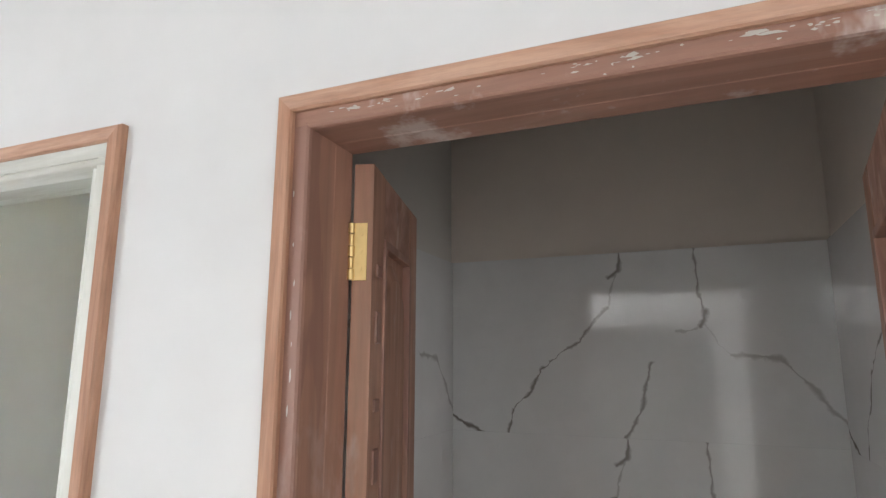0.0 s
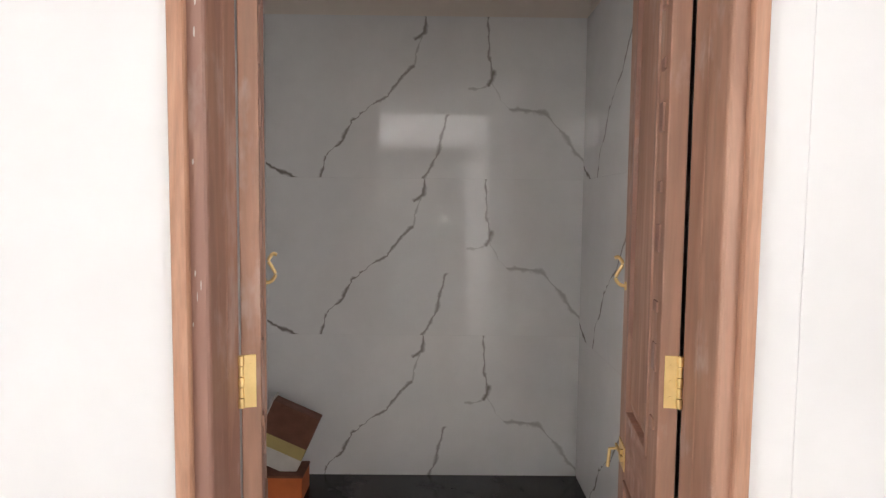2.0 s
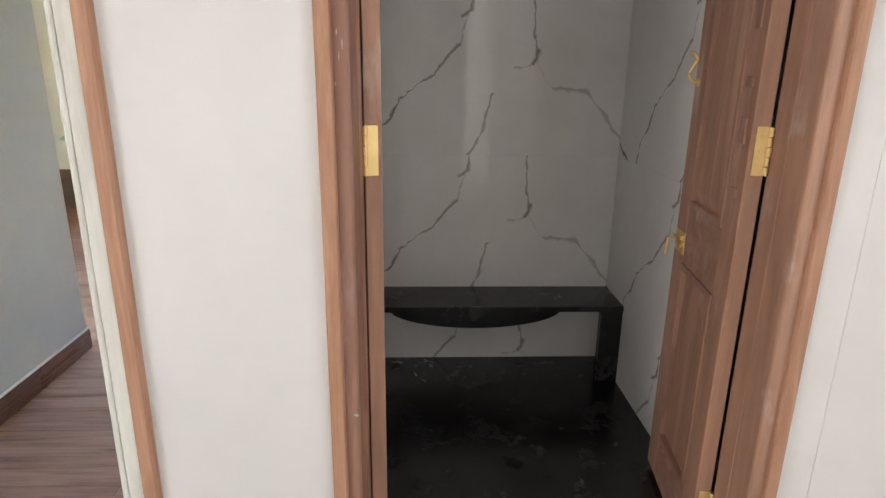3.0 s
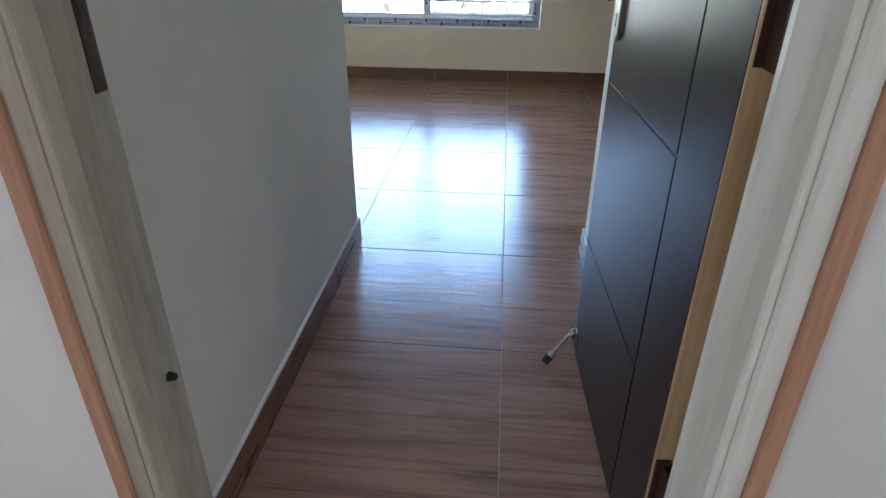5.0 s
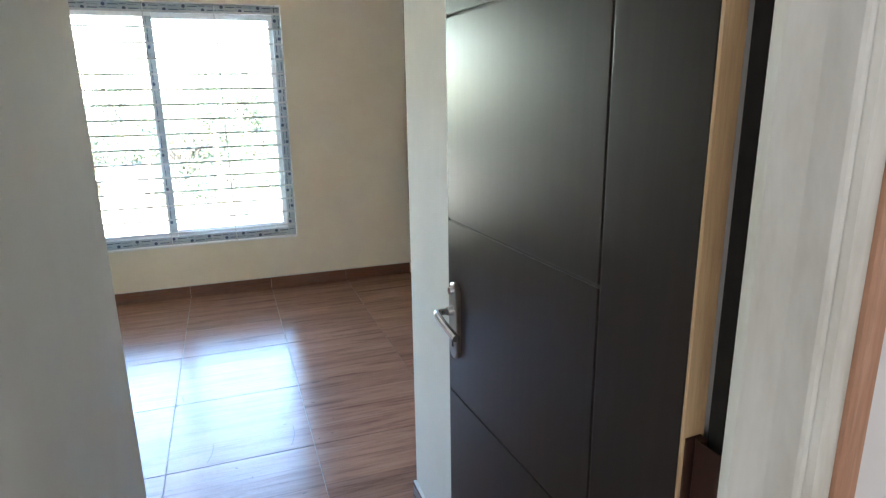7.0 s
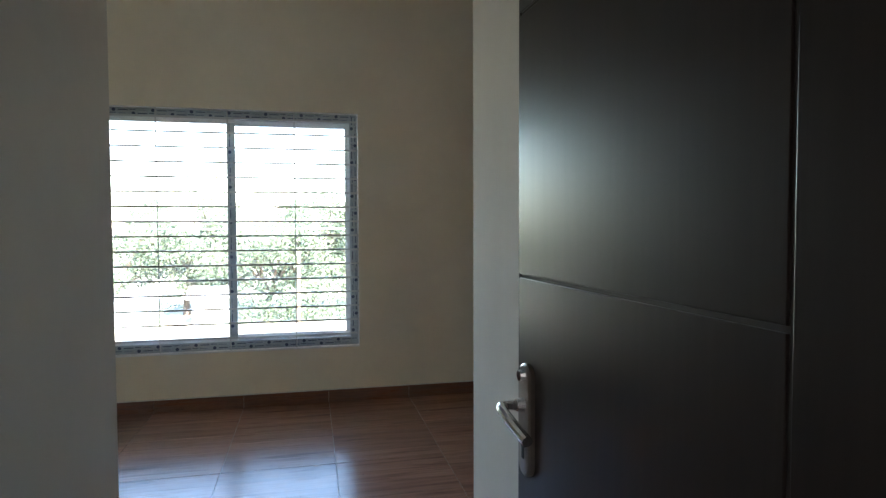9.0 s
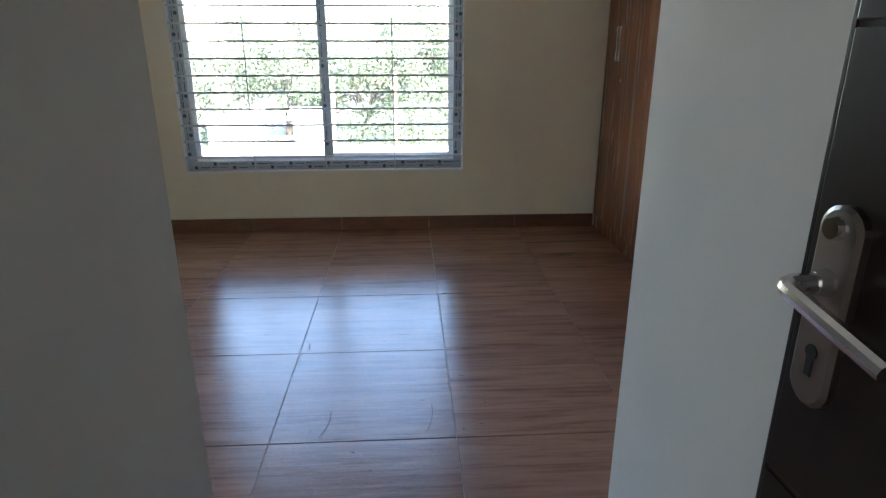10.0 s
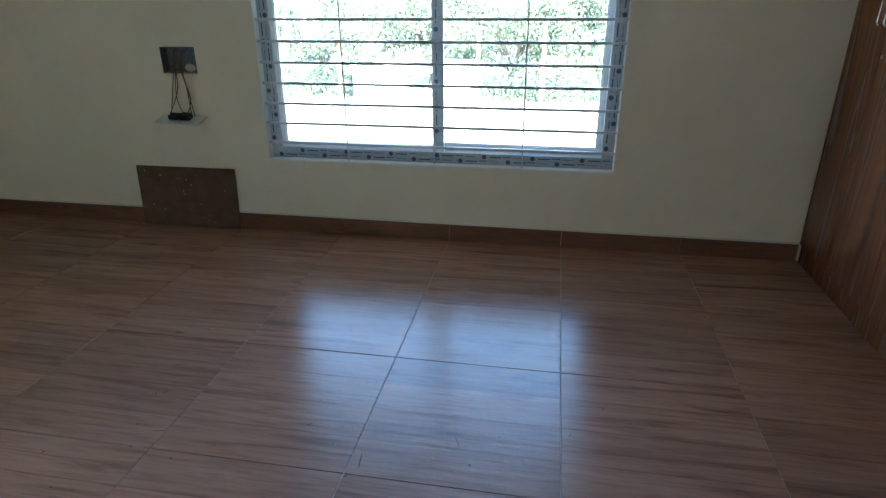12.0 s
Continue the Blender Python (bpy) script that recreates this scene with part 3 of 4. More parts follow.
# room door frame: primed, sanded moulding
rf = thing("door_frame_room", (-1.37, 0.05, 0), "whitish primed wooden door frame, partly sanded", "door frame", kind="structure")
rpost = [(0.0, 0.0), (0.0, -0.011), (0.030, -0.012), (0.034, -0.006), *arc(0.040, -0.004, 0.010, 200, 330, 5), (0.056, 0.002), (0.060, 0.008),
         (0.062, 0.048), (0.046, 0.052), (0.044, 0.122), (0.0, 0.122)]
rsplay = [(0.0, 0.0), (0.0, -0.011), (0.028, -0.012), (0.032, -0.006), *arc(0.040, 0.000, 0.008, 200, 330, 4), (0.051, 0.010), (0.055, 0.024),
          (0.068, 0.050), (0.0713, 0.056), (0.0713, 0.070), (0.020, 0.0735), (0.020, 0.122), (0.0, 0.122)]
for s, x in ((1, DOOR[0]), (-1, DOOR[1])):
    q = rpost if s > 0 else rsplay
    bm = bmesh.new()
    profile_post(bm, mirror(q, s, x), 0.0, 2.165 - 0.03)
    part("jamb", bm, PRIMER_BARE if s > 0 else PRIMER, rf)
bm = bmesh.new()
profile_beam(bm, [(y, 2.165 - u) for u, y in rpost], DOOR[0], DOOR[1])
part("head", bm, PRIMER_H, rf)
trim_frame(rf, -1.872, -0.858, 2.193, 0.031, 0.02, PINE, PINE_H)
# black strip put in the rebate to paint the dark gap's shade
part("gasket", box(-0.9355, -0.9105, 0.084, 0.1205, 0.0, 2.09, bevel=0.003), DARK_GAP, rf, "black strip painting the shade of the rebate gap")
bm = bmesh.new()
add_box(bm, -1.7995, -1.7950, 0.090, 0.116, 0.93, 1.10, bevel=0.001)
add_box(bm, -1.7957, -1.7940, 0.096, 0.110, 1.02, 1.06)
part("strike_plate", bm, BRONZE, rf, "dark bronze strike plate")
bm = bmesh.new()
add_tube(bm, (-1.798, 0.085, 0.46), (-1.784, 0.085, 0.46), 0.009, 12, 0.006)
part("rubber_buffer", bm, RUBBER, rf, "small black rubber buffer")


# ---------- niche doors ----------
def butt_hinge(bm, x, y, z, s, tall=0.1, plate=0.027):
    """Open butt hinge: knuckles at x, y and one plate on the leaf's edge towards s."""
    for k in range(5):
        add_tube(bm, (x, y - 0.004, z + tall * k / 5 + 0.001), (x, y - 0.004, z + tall * (k + 1) / 5 - 0.001), 0.0062 if k % 2 == 0 else 0.0048, 10)
    add_box(bm, min(x, x + s * plate), max(x, x + s * plate), y - 0.003, y, z, z + tall, bevel=0.0008)
    for k in (0.2, 0.5, 0.8):
        add_tube(bm, (x + s * plate * 0.6, y - 0.0042, z + tall * k), (x + s * plate * 0.6, y - 0.002, z + tall * k), 0.0035, 8)


def niche_leaf(name, hinge_x, s, label, turn):
    """A narrow panelled teak leaf, swung open into the niche; s: +1 when its room side faces +x."""
    t = thing(name, (hinge_x, 0.11, 0.06), label, "door", "niche doors")
    m = Matrix.Translation((hinge_x, 0.113, 0)) @ pose(0, 0, 0, 0, 0, turn) @ Matrix.Translation((-hinge_x, -0.113, 0))

    def leaf_part(name, bm, mat, parent, label=""):
        bmesh.ops.transform(bm, matrix=m, verts=bm.verts)
        return part(name, bm, mat, parent, label)

    x0, x1 = sorted((hinge_x, hinge_x + s * 0.036))
    y0, y1, z0, z1 = 0.113, 0.533, 0.055, 2.098
    # stiles and rails
    for a, b in ((y0, y0 + 0.085), (y1 - 0.085, y1)):
        leaf_part("stile", box(x0, x1, a, b, z0, z1, bevel=0.003), TEAK, t)
    rails = ((z0, z0 + 0.14), (0.74, 0.90), (z1 - 0.12, z1))
    for a, b in rails:
        leaf_part("rail", box(x0 + 0.001, x1 - 0.001, y0 + 0.085, y1 - 0.085, a, b, bevel=0.002), TEAK_H, t)
    for a, b in ((rails[0][1], rails[1][0]), (rails[1][1], rails[2][0])):
        ya, yb = y0 + 0.085, y1 - 0.085
        bm = bmesh.new()
        add_box(bm, x0 + 0.013, x1 - 0.013, ya, yb, a, b)
        for sx, xa in ((-1, x0 + 0.013), (1, x1 - 0.013)):
            # raised field with sloping sides and an arched top
            ring0, ring1 = [], []
            top = b - 0.03
            outline = [(ya + 0.018, a + 0.018), (yb - 0.018, a + 0.018), (yb - 0.018, top - 0.10)]
            outline += [((ya + yb) / 2 + ((yb - ya) / 2 - 0.018) * math.cos(radians(q)), top - 0.10 + 0.10 * math.sin(radians(q))) for q in range(15, 180, 15)]
            outline += [(ya + 0.018, top - 0.10)]
            cy, cz = (ya + yb) / 2, (a + top) / 2
            for yy, zz in outline:
                ring0.append(bm.verts.new((xa, yy, zz)))
                ring1.append(bm.verts.new((xa + sx * 0.010, cy + (yy - cy) * 0.82, cz + (zz - cz) * 0.94)))
            n = len(outline)
            for i in range(n):
                bm.faces.new((ring0[i], ring0[(i + 1) % n], ring1[(i + 1) % n], ring1[i]))
            bm.faces.new(ring1)
        leaf_part("panel", bm, TEAK, t)
        # moulding round the panel on the room side
        bm = bmesh.new()
        xm = x1 if s > 0 else x0
        for ya2, yb2, za2, zb2 in ((ya, ya + 0.016, a, b), (yb - 0.016, yb, a, b), (ya, yb, a, a + 0.016), (ya, yb, b - 0.016, b)):
            add_box(bm, xm - s * 0.014, xm + s * 0.004, ya2, yb2, za2, zb2, bevel=0.003)
        leaf_part("panel_moulding", bm, TEAK_DEEP, t)
    # planted carvings down the stile
    bm = bmesh.new()
    xm = x1 if s > 0 else x0
    for k in range(9):
        zc = 0.98 + k * 0.115
        add_box(bm, xm - s * 0.004, xm + s * 0.004, y0 + 0.028, y0 + 0.060, zc, zc + (0.055 if k % 2 else 0.022), bevel=0.003)
    leaf_part("carving", bm, TEAK_DEEP, t, "small carved blocks")
    for z in ((1.03, 1.89) if s > 0 else (0.165, 1.035, 1.89)):
        bm = bmesh.new()
        butt_hinge(bm, hinge_x, 0.112, z, s)
        leaf_part("hinge", bm, BRASS, t, "polished brass butt hinge")
    bm = bmesh.new()
    xm, yy, zz = (x1 if s > 0 else x0), y1 - 0.03, 1.215
    add_path(bm, curve_points([(xm, yy, zz), (xm + s * 0.016, yy, zz + 0.004), (xm + s * 0.026, yy, zz + 0.020), (xm + s * 0.018, yy, zz + 0.040), (xm + s * 0.010, yy, zz + 0.056), (xm + s * 0.020, yy, zz + 0.072), (xm + s * 0.030, yy, zz + 0.070)], 5), 0.0045, 8)
    add_tube(bm, (xm, yy, zz), (xm + s * 0.004, yy, zz), 0.011, 12)
    leaf_part("pull_handle", bm, BRASS, t, "curved brass pull handle")
    return t, m


left_leaf, left_turn = niche_leaf("niche_door", -0.427, 1, "raw teak panelled door leaf standing open in the niche", 15)
right_leaf, right_turn = niche_leaf("niche_door", 0.392, -1, "raw teak panelled door leaf standing open, with brass latch", -8)
bm = bmesh.new()
xm = 0.356
add_box(bm, xm - 0.003, xm, 0.44, 0.52, 0.79, 0.85, bevel=0.001)
add_path(bm, [(xm - 0.008, 0.44, 0.825), (xm - 0.008, 0.53, 0.825)], 0.004, 8)
add_path(bm, [(xm - 0.008, 0.505, 0.825), (xm - 0.028, 0.505, 0.822), (xm - 0.032, 0.505, 0.775)], 0.0045, 8)
add_box(bm, xm - 0.010, xm - 0.003, 0.455, 0.463, 0.81, 0.84)
bmesh.ops.transform(bm, matrix=right_turn @ Matrix.Translation((0, 0, -0.028)), verts=bm.verts)
part("latch", bm, BRASS, right_leaf, "small brass tower bolt")

# ---------- niche shelf and what lies on it ----------
shelf = thing("granite_shelf", (-0.1, 1.17, 0.034), "black granite niche shelf with a curved apron", "shelf")
part("top", box(NX0, NX1, 1.062, NY1, 0.340, 0.362, bevel=0.002), GRANITE, shelf)
bm = bmesh.new()
outline = [(-0.43, 0.340)] + [(-0.095 + 0.325 * math.cos(radians(a)), 0.3395 - 0.066 * math.sin(radians(a)) ** 1.25) for a in range(177, 0, -6)] + [(0.235, 0.340)]
f0 = [bm.verts.new((x, 1.064, z)) for x, z in outline]
f1 = [bm.verts.new((x, 1.084, z)) for x, z in outline]
n = len(outline)
for i in range(n):
    bm.faces.new((f0[i], f0[(i + 1) % n], f1[(i + 1) % n], f1[i]))
bm.faces.new(f0), bm.faces.new(f1[::-1])
part("apron", bm, GRANITE, shelf, "curved black granite apron")
for a, b in ((NX0, NX0 + 0.09), (NX1 - 0.085, NX1)):
    part("leg", box(a, b, 1.066, 1.10, 0.034, 0.340, bevel=0.002), GRANITE, shelf)

ob = thing("orange_box", (-0.6, 1.15, 0.362), "orange cardboard box on the black shelf", "box")
part("body", box(-0.70, -0.535, 1.075, 1.20, 0.362, 0.450, bevel=0.003), ORANGE_BOX, ob)
part("lid", box(-0.702, -0.533, 1.073, 1.202, 0.447, 0.456, bevel=0.002), CARTON, ob, "dark lid")
cb = thing("brown_packet", (-0.6, 1.15, 0.456), "brown carton packet with yellow and white bands on a box", "packet")
tilt = pose(-0.612, 1.14, 0.566, 0, 24, 0)
for name, z0, z1, mm in (("body", 0.005, 0.125, CARTON), ("yellow_band", -0.04, 0.005, CARTON_YELLOW), ("white_band", -0.105, -0.04, CARTON_WHITE)):
    bm = bmesh.new()
    add_box(bm, -0.09, 0.09, -0.03, 0.03, z0, z1, bevel=0.002, turn=tilt)
    part(name, bm, mm, cb)
bm = bmesh.new()
add_box(bm, -0.094, -0.088, -0.032, 0.032, -0.06, 0.135, bevel=0.001, turn=tilt)
part("edge_flap", bm, CARTON_WHITE, cb, "torn pale edge flap")

# ---------- room door ----------
door = thing("room_door", (-0.985, 0.05, 0.0), "dark wenge laminate flush door with grooves, standing open", "door", kind="structure")
door.name = "door_1"
swing = Matrix.Translation((-0.972, 0.122, 0)) @ pose(0, 0, 0, 0, 0, 3.1) @ Matrix.Translation((0.972, -0.122, 0))


def on_door(name, bm, mat, label="", parent=None):
    bmesh.ops.transform(bm, matrix=swing, verts=bm.verts)
    return part(name, bm, mat, parent or door, label)


DX = -0.972
on_door("core", box(DX + 0.0035, DX + 0.029, 0.127, 0.852, 0.008, 2.09), GROOVE)
on_door("edge_lipping", box(DX + 0.0005, DX + 0.0345, 0.122, 0.127, 0.006, 2.092, bevel=0.0008), LIPPING, "pale raw wood edge")
on_door("edge_lipping", box(DX + 0.0005, DX + 0.0295, 0.852, 0.857, 0.006, 2.092, bevel=0.0008), WENGE)
cuts = (0.008, 0.372, 0.803, 1.224, 1.655, 2.09)
on_door("panel", box(DX, DX + 0.004, 0.1275, 0.299, 0.008, 2.09, bevel=0.0012), WENGE)
for a, b in zip(cuts, cuts[1:]):
    on_door("panel", box(DX, DX + 0.004, 0.305, 0.8515, a + (0.003 if a > 0.1 else 0), b - 0.003, bevel=0.0012), WENGE)
# lock set
bm = bmesh.new()
pz0, pz1, py = 0.900, 1.085, 0.812
outline = [(py - 0.024, pz0 + 0.02), *[(py + 0.024 * math.cos(radians(a)), pz0 + 0.022 + 0.022 * math.sin(radians(a))) for a in range(200, 345, 20)], (py + 0.024, pz0 + 0.02),
           (py + 0.024, pz1 - 0.02), *[(py + 0.024 * math.cos(radians(a)), pz1 - 0.022 + 0.022 * math.sin(radians(a))) for a in range(20, 165, 20)], (py - 0.024, pz1 - 0.02)]
r0 = [bm.verts.new((DX, y, z)) for y, z in outline]
r1 = [bm.verts.new((DX - 0.007, y, z)) for y, z in outline]
r2 = [bm.verts.new((DX - 0.010, py + (y - py) * 0.82, 0.9925 + (z - 0.9925) * 0.96)) for y, z in outline]
n = len(outline)
for a, b in ((r0, r1), (r1, r2)):
    for i in range(n):
        bm.faces.new((a[i], a[(i + 1) % n], b[(i + 1) % n], b[i]))
bm.faces.new(r2)
plate = on_door("lock_plate", bm, NICKEL, "brushed bronze-nickel lock plate")
bm = bmesh.new()
add_tube(bm, (DX - 0.008, py, 1.018), (DX - 0.022, py, 1.018), 0.013, 14, 0.010)
add_path(bm, curve_points([(DX - 0.018, py, 1.018), (DX - 0.042, py, 1.019), (DX - 0.052, py - 0.012, 1.019), (DX - 0.055, py - 0.05, 1.014), (DX - 0.054, py - 0.118, 1.002)], 5), 0.0082, 10)
on_door("lever", bm, CHROME, "polished lever", plate)
bm = bmesh.new()
add_box(bm, DX - 0.0112, DX - 0.0095, py - 0.004, py + 0.004, 0.930, 0.952)
add_tube(bm, (DX - 0.0112, py, 0.953), (DX - 0.0095, py, 0.953), 0.007, 10)
on_door("keyhole", bm, RUBBER, "dark keyhole", plate)
bm = bmesh.new()
add_tube(bm, (DX - 0.0085, py, 1.066), (DX - 0.018, py, 1.066), 0.011, 12, 0.009)
on_door("thumb_turn", bm, CHROME, "small polished knob", plate)
for z in (0.22, 0.98, 1.82):
    bm = bmesh.new()
    add_box(bm, DX + 0.004, DX + 0.029, 0.1190, 0.1225, z, z + 0.1, bevel=0.0008)
    for k in range(5):
        add_tube(bm, (DX + 0.022, 0.113, z + 0.02 * k + 0.0008), (DX + 0.022, 0.113, z + 0.02 * k + 0.0192), 0.007, 10)
    add_box(bm, DX + 0.012, DX + 0.0145, 0.075, 0.113, z, z + 0.1, bevel=0.0008)
    on_door("hinge", bm, BRONZE, "dark bronze butt hinge")
stop = thing("door_stop", (-1.04, 0.81, 0.0), "chrome drop-down door stop with black rubber foot", "door stop")
bm = bmesh.new()
add_box(bm, DX - 0.006, DX, 0.795, 0.835, 0.035, 0.095, bevel=0.002)
add_tube(bm, (DX - 0.016, 0.800, 0.078), (DX - 0.016, 0.830, 0.078), 0.006, 10)
add_box(bm, DX - 0.018, DX - 0.004, 0.802, 0.807, 0.066, 0.088, bevel=0.001)
add_box(bm, DX - 0.018, DX - 0.004, 0.823, 0.828, 0.066, 0.088, bevel=0.001)
bmesh.ops.transform(bm, matrix=swing, verts=bm.verts)
part("bracket", bm, CHROME, stop)
bm = bmesh.new()
add_tube(bm, (-1.030, 0.815, 0.078), (-1.082, 0.775, 0.028), 0.006, 10)
add_tube(bm, (-1.078, 0.778, 0.032), (-1.090, 0.769, 0.0200), 0.012, 12)
part("arm", bm, CHROME, stop)
bm = bmesh.new()
add_tube(bm, (-1.088, 0.7705, 0.024), (-1.102, 0.761, 0.007), 0.013, 12, 0.011)
part("rubber_foot", bm, RUBBER, stop, "black rubber foot")


# ---------- window ----------
win = thing("window_1", ((WX0 + WX1) / 2, WY + 0.06, WZ0), "white sliding window still in printed blue-grey protective film", "window", kind="structure")
FY0, FY1 = WY + 0.040, WY + 0.115
fw = 0.058


def film_print(name, axis, u0, u1, v, y, parent, both=True):
    """Rows of printed discs and dashes on the film along a frame bar."""
    bm = bmesh.new()
    step = 0.25
    u = u0 + 0.05
    while u < u1 - 0.03:
        for row in ((0.0, 1) if both else (0.0,)):
            uu = u + (step / 2 if row else 0)
            vv = v + (0.013 if row else -0.011)
            pts = [(uu + 0.012 * math.cos(2 * math.pi * i / 14), vv + 0.012 * math.sin(2 * math.pi * i / 14)) for i in range(14)]
            bm.faces.new([bm.verts.new((a, y, b) if axis == "x" else (b, y, a)) for a, b in pts])
            for off, ln, hh in ((0.028, 0.062, 0.0030), (0.100, 0.040, 0.0022), (0.150, 0.055, 0.0012)):
                dv = 0.0 if ln > 0.05 else 0.003
                q = ((uu + off, vv + dv - hh), (uu + off + ln, vv + dv - hh), (uu + off + ln, vv + dv + hh), (uu + off, vv + dv + hh))
                bm.faces.new([bm.verts.new((a, y, b) if axis == "x" else (b, y, a)) for a, b in q])
        u += step
    part(name, bm, INK, parent, "dark blue print on the film")


frame_bars = (("x", WX0 + 0.004, WX1 - 0.004, WZ0 + 0.012, WZ0 + 0.012 + fw), ("x", WX0 + 0.004, WX1 - 0.004, WZ1 - 0.004 - fw, WZ1 - 0.004),
              ("z", WZ0 + 0.012 + fw, WZ1 - 0.004 - fw, WX0 + 0.004, WX0 + 0.004 + fw), ("z", WZ0 + 0.012 + fw, WZ1 - 0.004 - fw, WX1 - 0.004 - fw, WX1 - 0.004))
for axis, a, b, c, d in frame_bars:
    args = (a, b, FY0, FY1, c, d) if axis == "x" else (c, d, FY0, FY1, a, b)
    p = part("frame_bar", box(*args, bevel=0.003), FILM, win, "frame bar under printed film")
    film_print("film_print", axis, a, b, (c + d) / 2, FY0 - 0.0012, p)
part("window_sill", box(WX0 + 0.001, WX1 - 0.001, WY - 0.004, FY1, WZ0 + 0.0005, WZ0 + 0.011, bevel=0.002), REVEAL_WHITE, win, "thin white sill")
GX0, GX1, GZ0, GZ1 = WX0 + 0.062, WX1 - 0.062, WZ0 + 0.07, WZ1 - 0.062
for sx0, sx1, sy in ((GX0, -1.868, FY0 + 0.012), (-1.932, GX1, FY0 + 0.045)):
    wl, wr_, wz = (0.024, 0.052, 0.026) if sx1 < -1.5 else (0.052, 0.024, 0.034)
    part("sash_bar", box(sx0, sx1, sy, sy + 0.028, GZ0, GZ0 + wz, bevel=0.002), UPVC, win)
    for args in ((sx0, sx1, sy, sy + 0.028, GZ1 - wz, GZ1), (sx0, sx0 + wl, sy, sy + 0.028, GZ0 + wz, GZ1 - wz), (sx1 - wr_, sx1, sy, sy + 0.028, GZ0 + wz, GZ1 - wz)):
        p = part("sash_bar", box(*args, bevel=0.002), FILM if abs((args[0] + args[1]) / 2 + 1.9) < 0.04 else UPVC, win)
    if sx1 < -1.5:
        film_print("film_print", "z", GZ0 + 0.06, GZ1 - 0.06, sx1 - 0.026, sy - 0.0012, p, False)
    bm = bmesh.new()
    ga, gb2, gc, gd = sx0 + wl, sx1 - wr_, GZ0 + wz, GZ1 - wz
    for args in ((ga, gb2, gc, gc + 0.008), (ga, gb2, gd - 0.008, gd), (ga, ga + 0.008, gc + 0.008, gd - 0.008), (gb2 - 0.008, gb2, gc + 0.008, gd - 0.008)):
        add_box(bm, args[0], args[1], sy + 0.004, sy + 0.016, args[2], args[3], bevel=0.001)
    part("glazing_bead", bm, UPVC, win)
    pane = part("pane", box(ga - 0.002, gb2 + 0.002, sy + 0.012, sy + 0.016, gc - 0.002, gd + 0.002), glass, win, "clear glass pane")
    pane.visible_shadow = False

grille = thing("window_grille", ((WX0 + WX1) / 2, WY + 0.015, WZ0), "white enamelled steel window grille of thin horizontal bars", "window grille")
zbar = 0.507
while zbar < WZ1 - 0.03:
    part("bar", box(WX0 + 0.001, WX1 - 0.001, WY + 0.010, WY + 0.020, zbar - 0.0065, zbar + 0.0065, bevel=0.001), BAR_WHITE, grille)
    zbar += 0.1042
for x in (-2.386, -1.915, -1.455):
    bm = bmesh.new()
    add_tube(bm, (x, WY + 0.023, WZ0 + 0.011), (x, WY + 0.023, WZ1 - 0.001), 0.0042, 8)
    part("rod", bm, BAR_WHITE, grille)

# ---------- switch box with hanging plate ----------
sb = thing("switch_box", (-3.285, WY, 0.86), "open galvanised switch box set in the wall", "switch box")
bm = bmesh.new()
bx0, bx1, bz0, bz1 = BOX
for args in ((bx0 + 0.001, bx1 - 0.001, WY + 0.055, WY + 0.057, bz0 + 0.001, bz1 - 0.001), (bx0 + 0.001, bx0 + 0.003, WY - 0.001, WY + 0.055, bz0 + 0.001, bz1 - 0.001), (bx1 - 0.003, bx1 - 0.001, WY - 0.001, WY + 0.055, bz0 + 0.001, bz1 - 0.001),
             (bx0 + 0.003, bx1 - 0.003, WY - 0.001, WY + 0.055, bz0 + 0.001, bz0 + 0.003), (bx0 + 0.003, bx1 - 0.003, WY - 0.001, WY + 0.055, bz1 - 0.003, bz1 - 0.001)):
    add_box(bm, *args)
part("box", bm, GALV, sb)
bm = bmesh.new()
bmesh.ops.create_icosphere(bm, subdivisions=2, radius=0.026, matrix=Matrix.LocRotScale((-3.245, WY + 0.036, 0.888), None, (1.2, 0.5, 0.85)))
part("mortar_lump", bm, PLASTER_SPOT, sb, "lump of pale mortar")
for a, b, c in (((-3.31, WY + 0.03, 0.99), (-3.325, WY - 0.028, 0.80), (-3.345, WY - 0.055, 0.655)), ((-3.30, WY + 0.03, 0.985), (-3.30, WY - 0.030, 0.78), (-3.35, WY - 0.06, 0.655)),
                ((-3.305, WY + 0.03, 0.97), (-3.315, WY - 0.026, 0.74), (-3.27, WY - 0.055, 0.655)), ((-3.265, WY + 0.03, 0.98), (-3.245, WY - 0.030, 0.80), (-3.225, WY - 0.055, 0.655)),
                ((-3.27, WY + 0.03, 0.97), (-3.235, WY - 0.034, 0.76), (-3.205, WY - 0.06, 0.65)), ((-3.275, WY + 0.03, 0.98), (-3.235, WY - 0.026, 0.74), (-3.25, WY - 0.055, 0.655))):
    bm = bmesh.new()
    add_path(bm, curve_points([a, (a[0], WY - 0.012, a[2] - 0.085), b, c], 6), 0.0026, 6)
    part("wire", bm, WIRE_DARK, sb, "thin brown wire")
tip = pose(-3.285, WY - 0.065, 0.630, 14, 2, 0)
bm = bmesh.new()
add_box(bm, -0.125, 0.125, -0.055, 0.055, -0.005, 0.005, bevel=0.003, turn=tip)
pl = part("switch_plate", bm, PLASTIC_WHITE, sb, "white modular switch plate hanging from its wires")
bm = bmesh.new()
for u in (-0.07, -0.02, 0.035):
    add_box(bm, u, u + 0.035, -0.022, 0.022, -0.008, -0.005, bevel=0.001, turn=tip)
part("switch", bm, CARTON_WHITE, pl)
bm = bmesh.new()
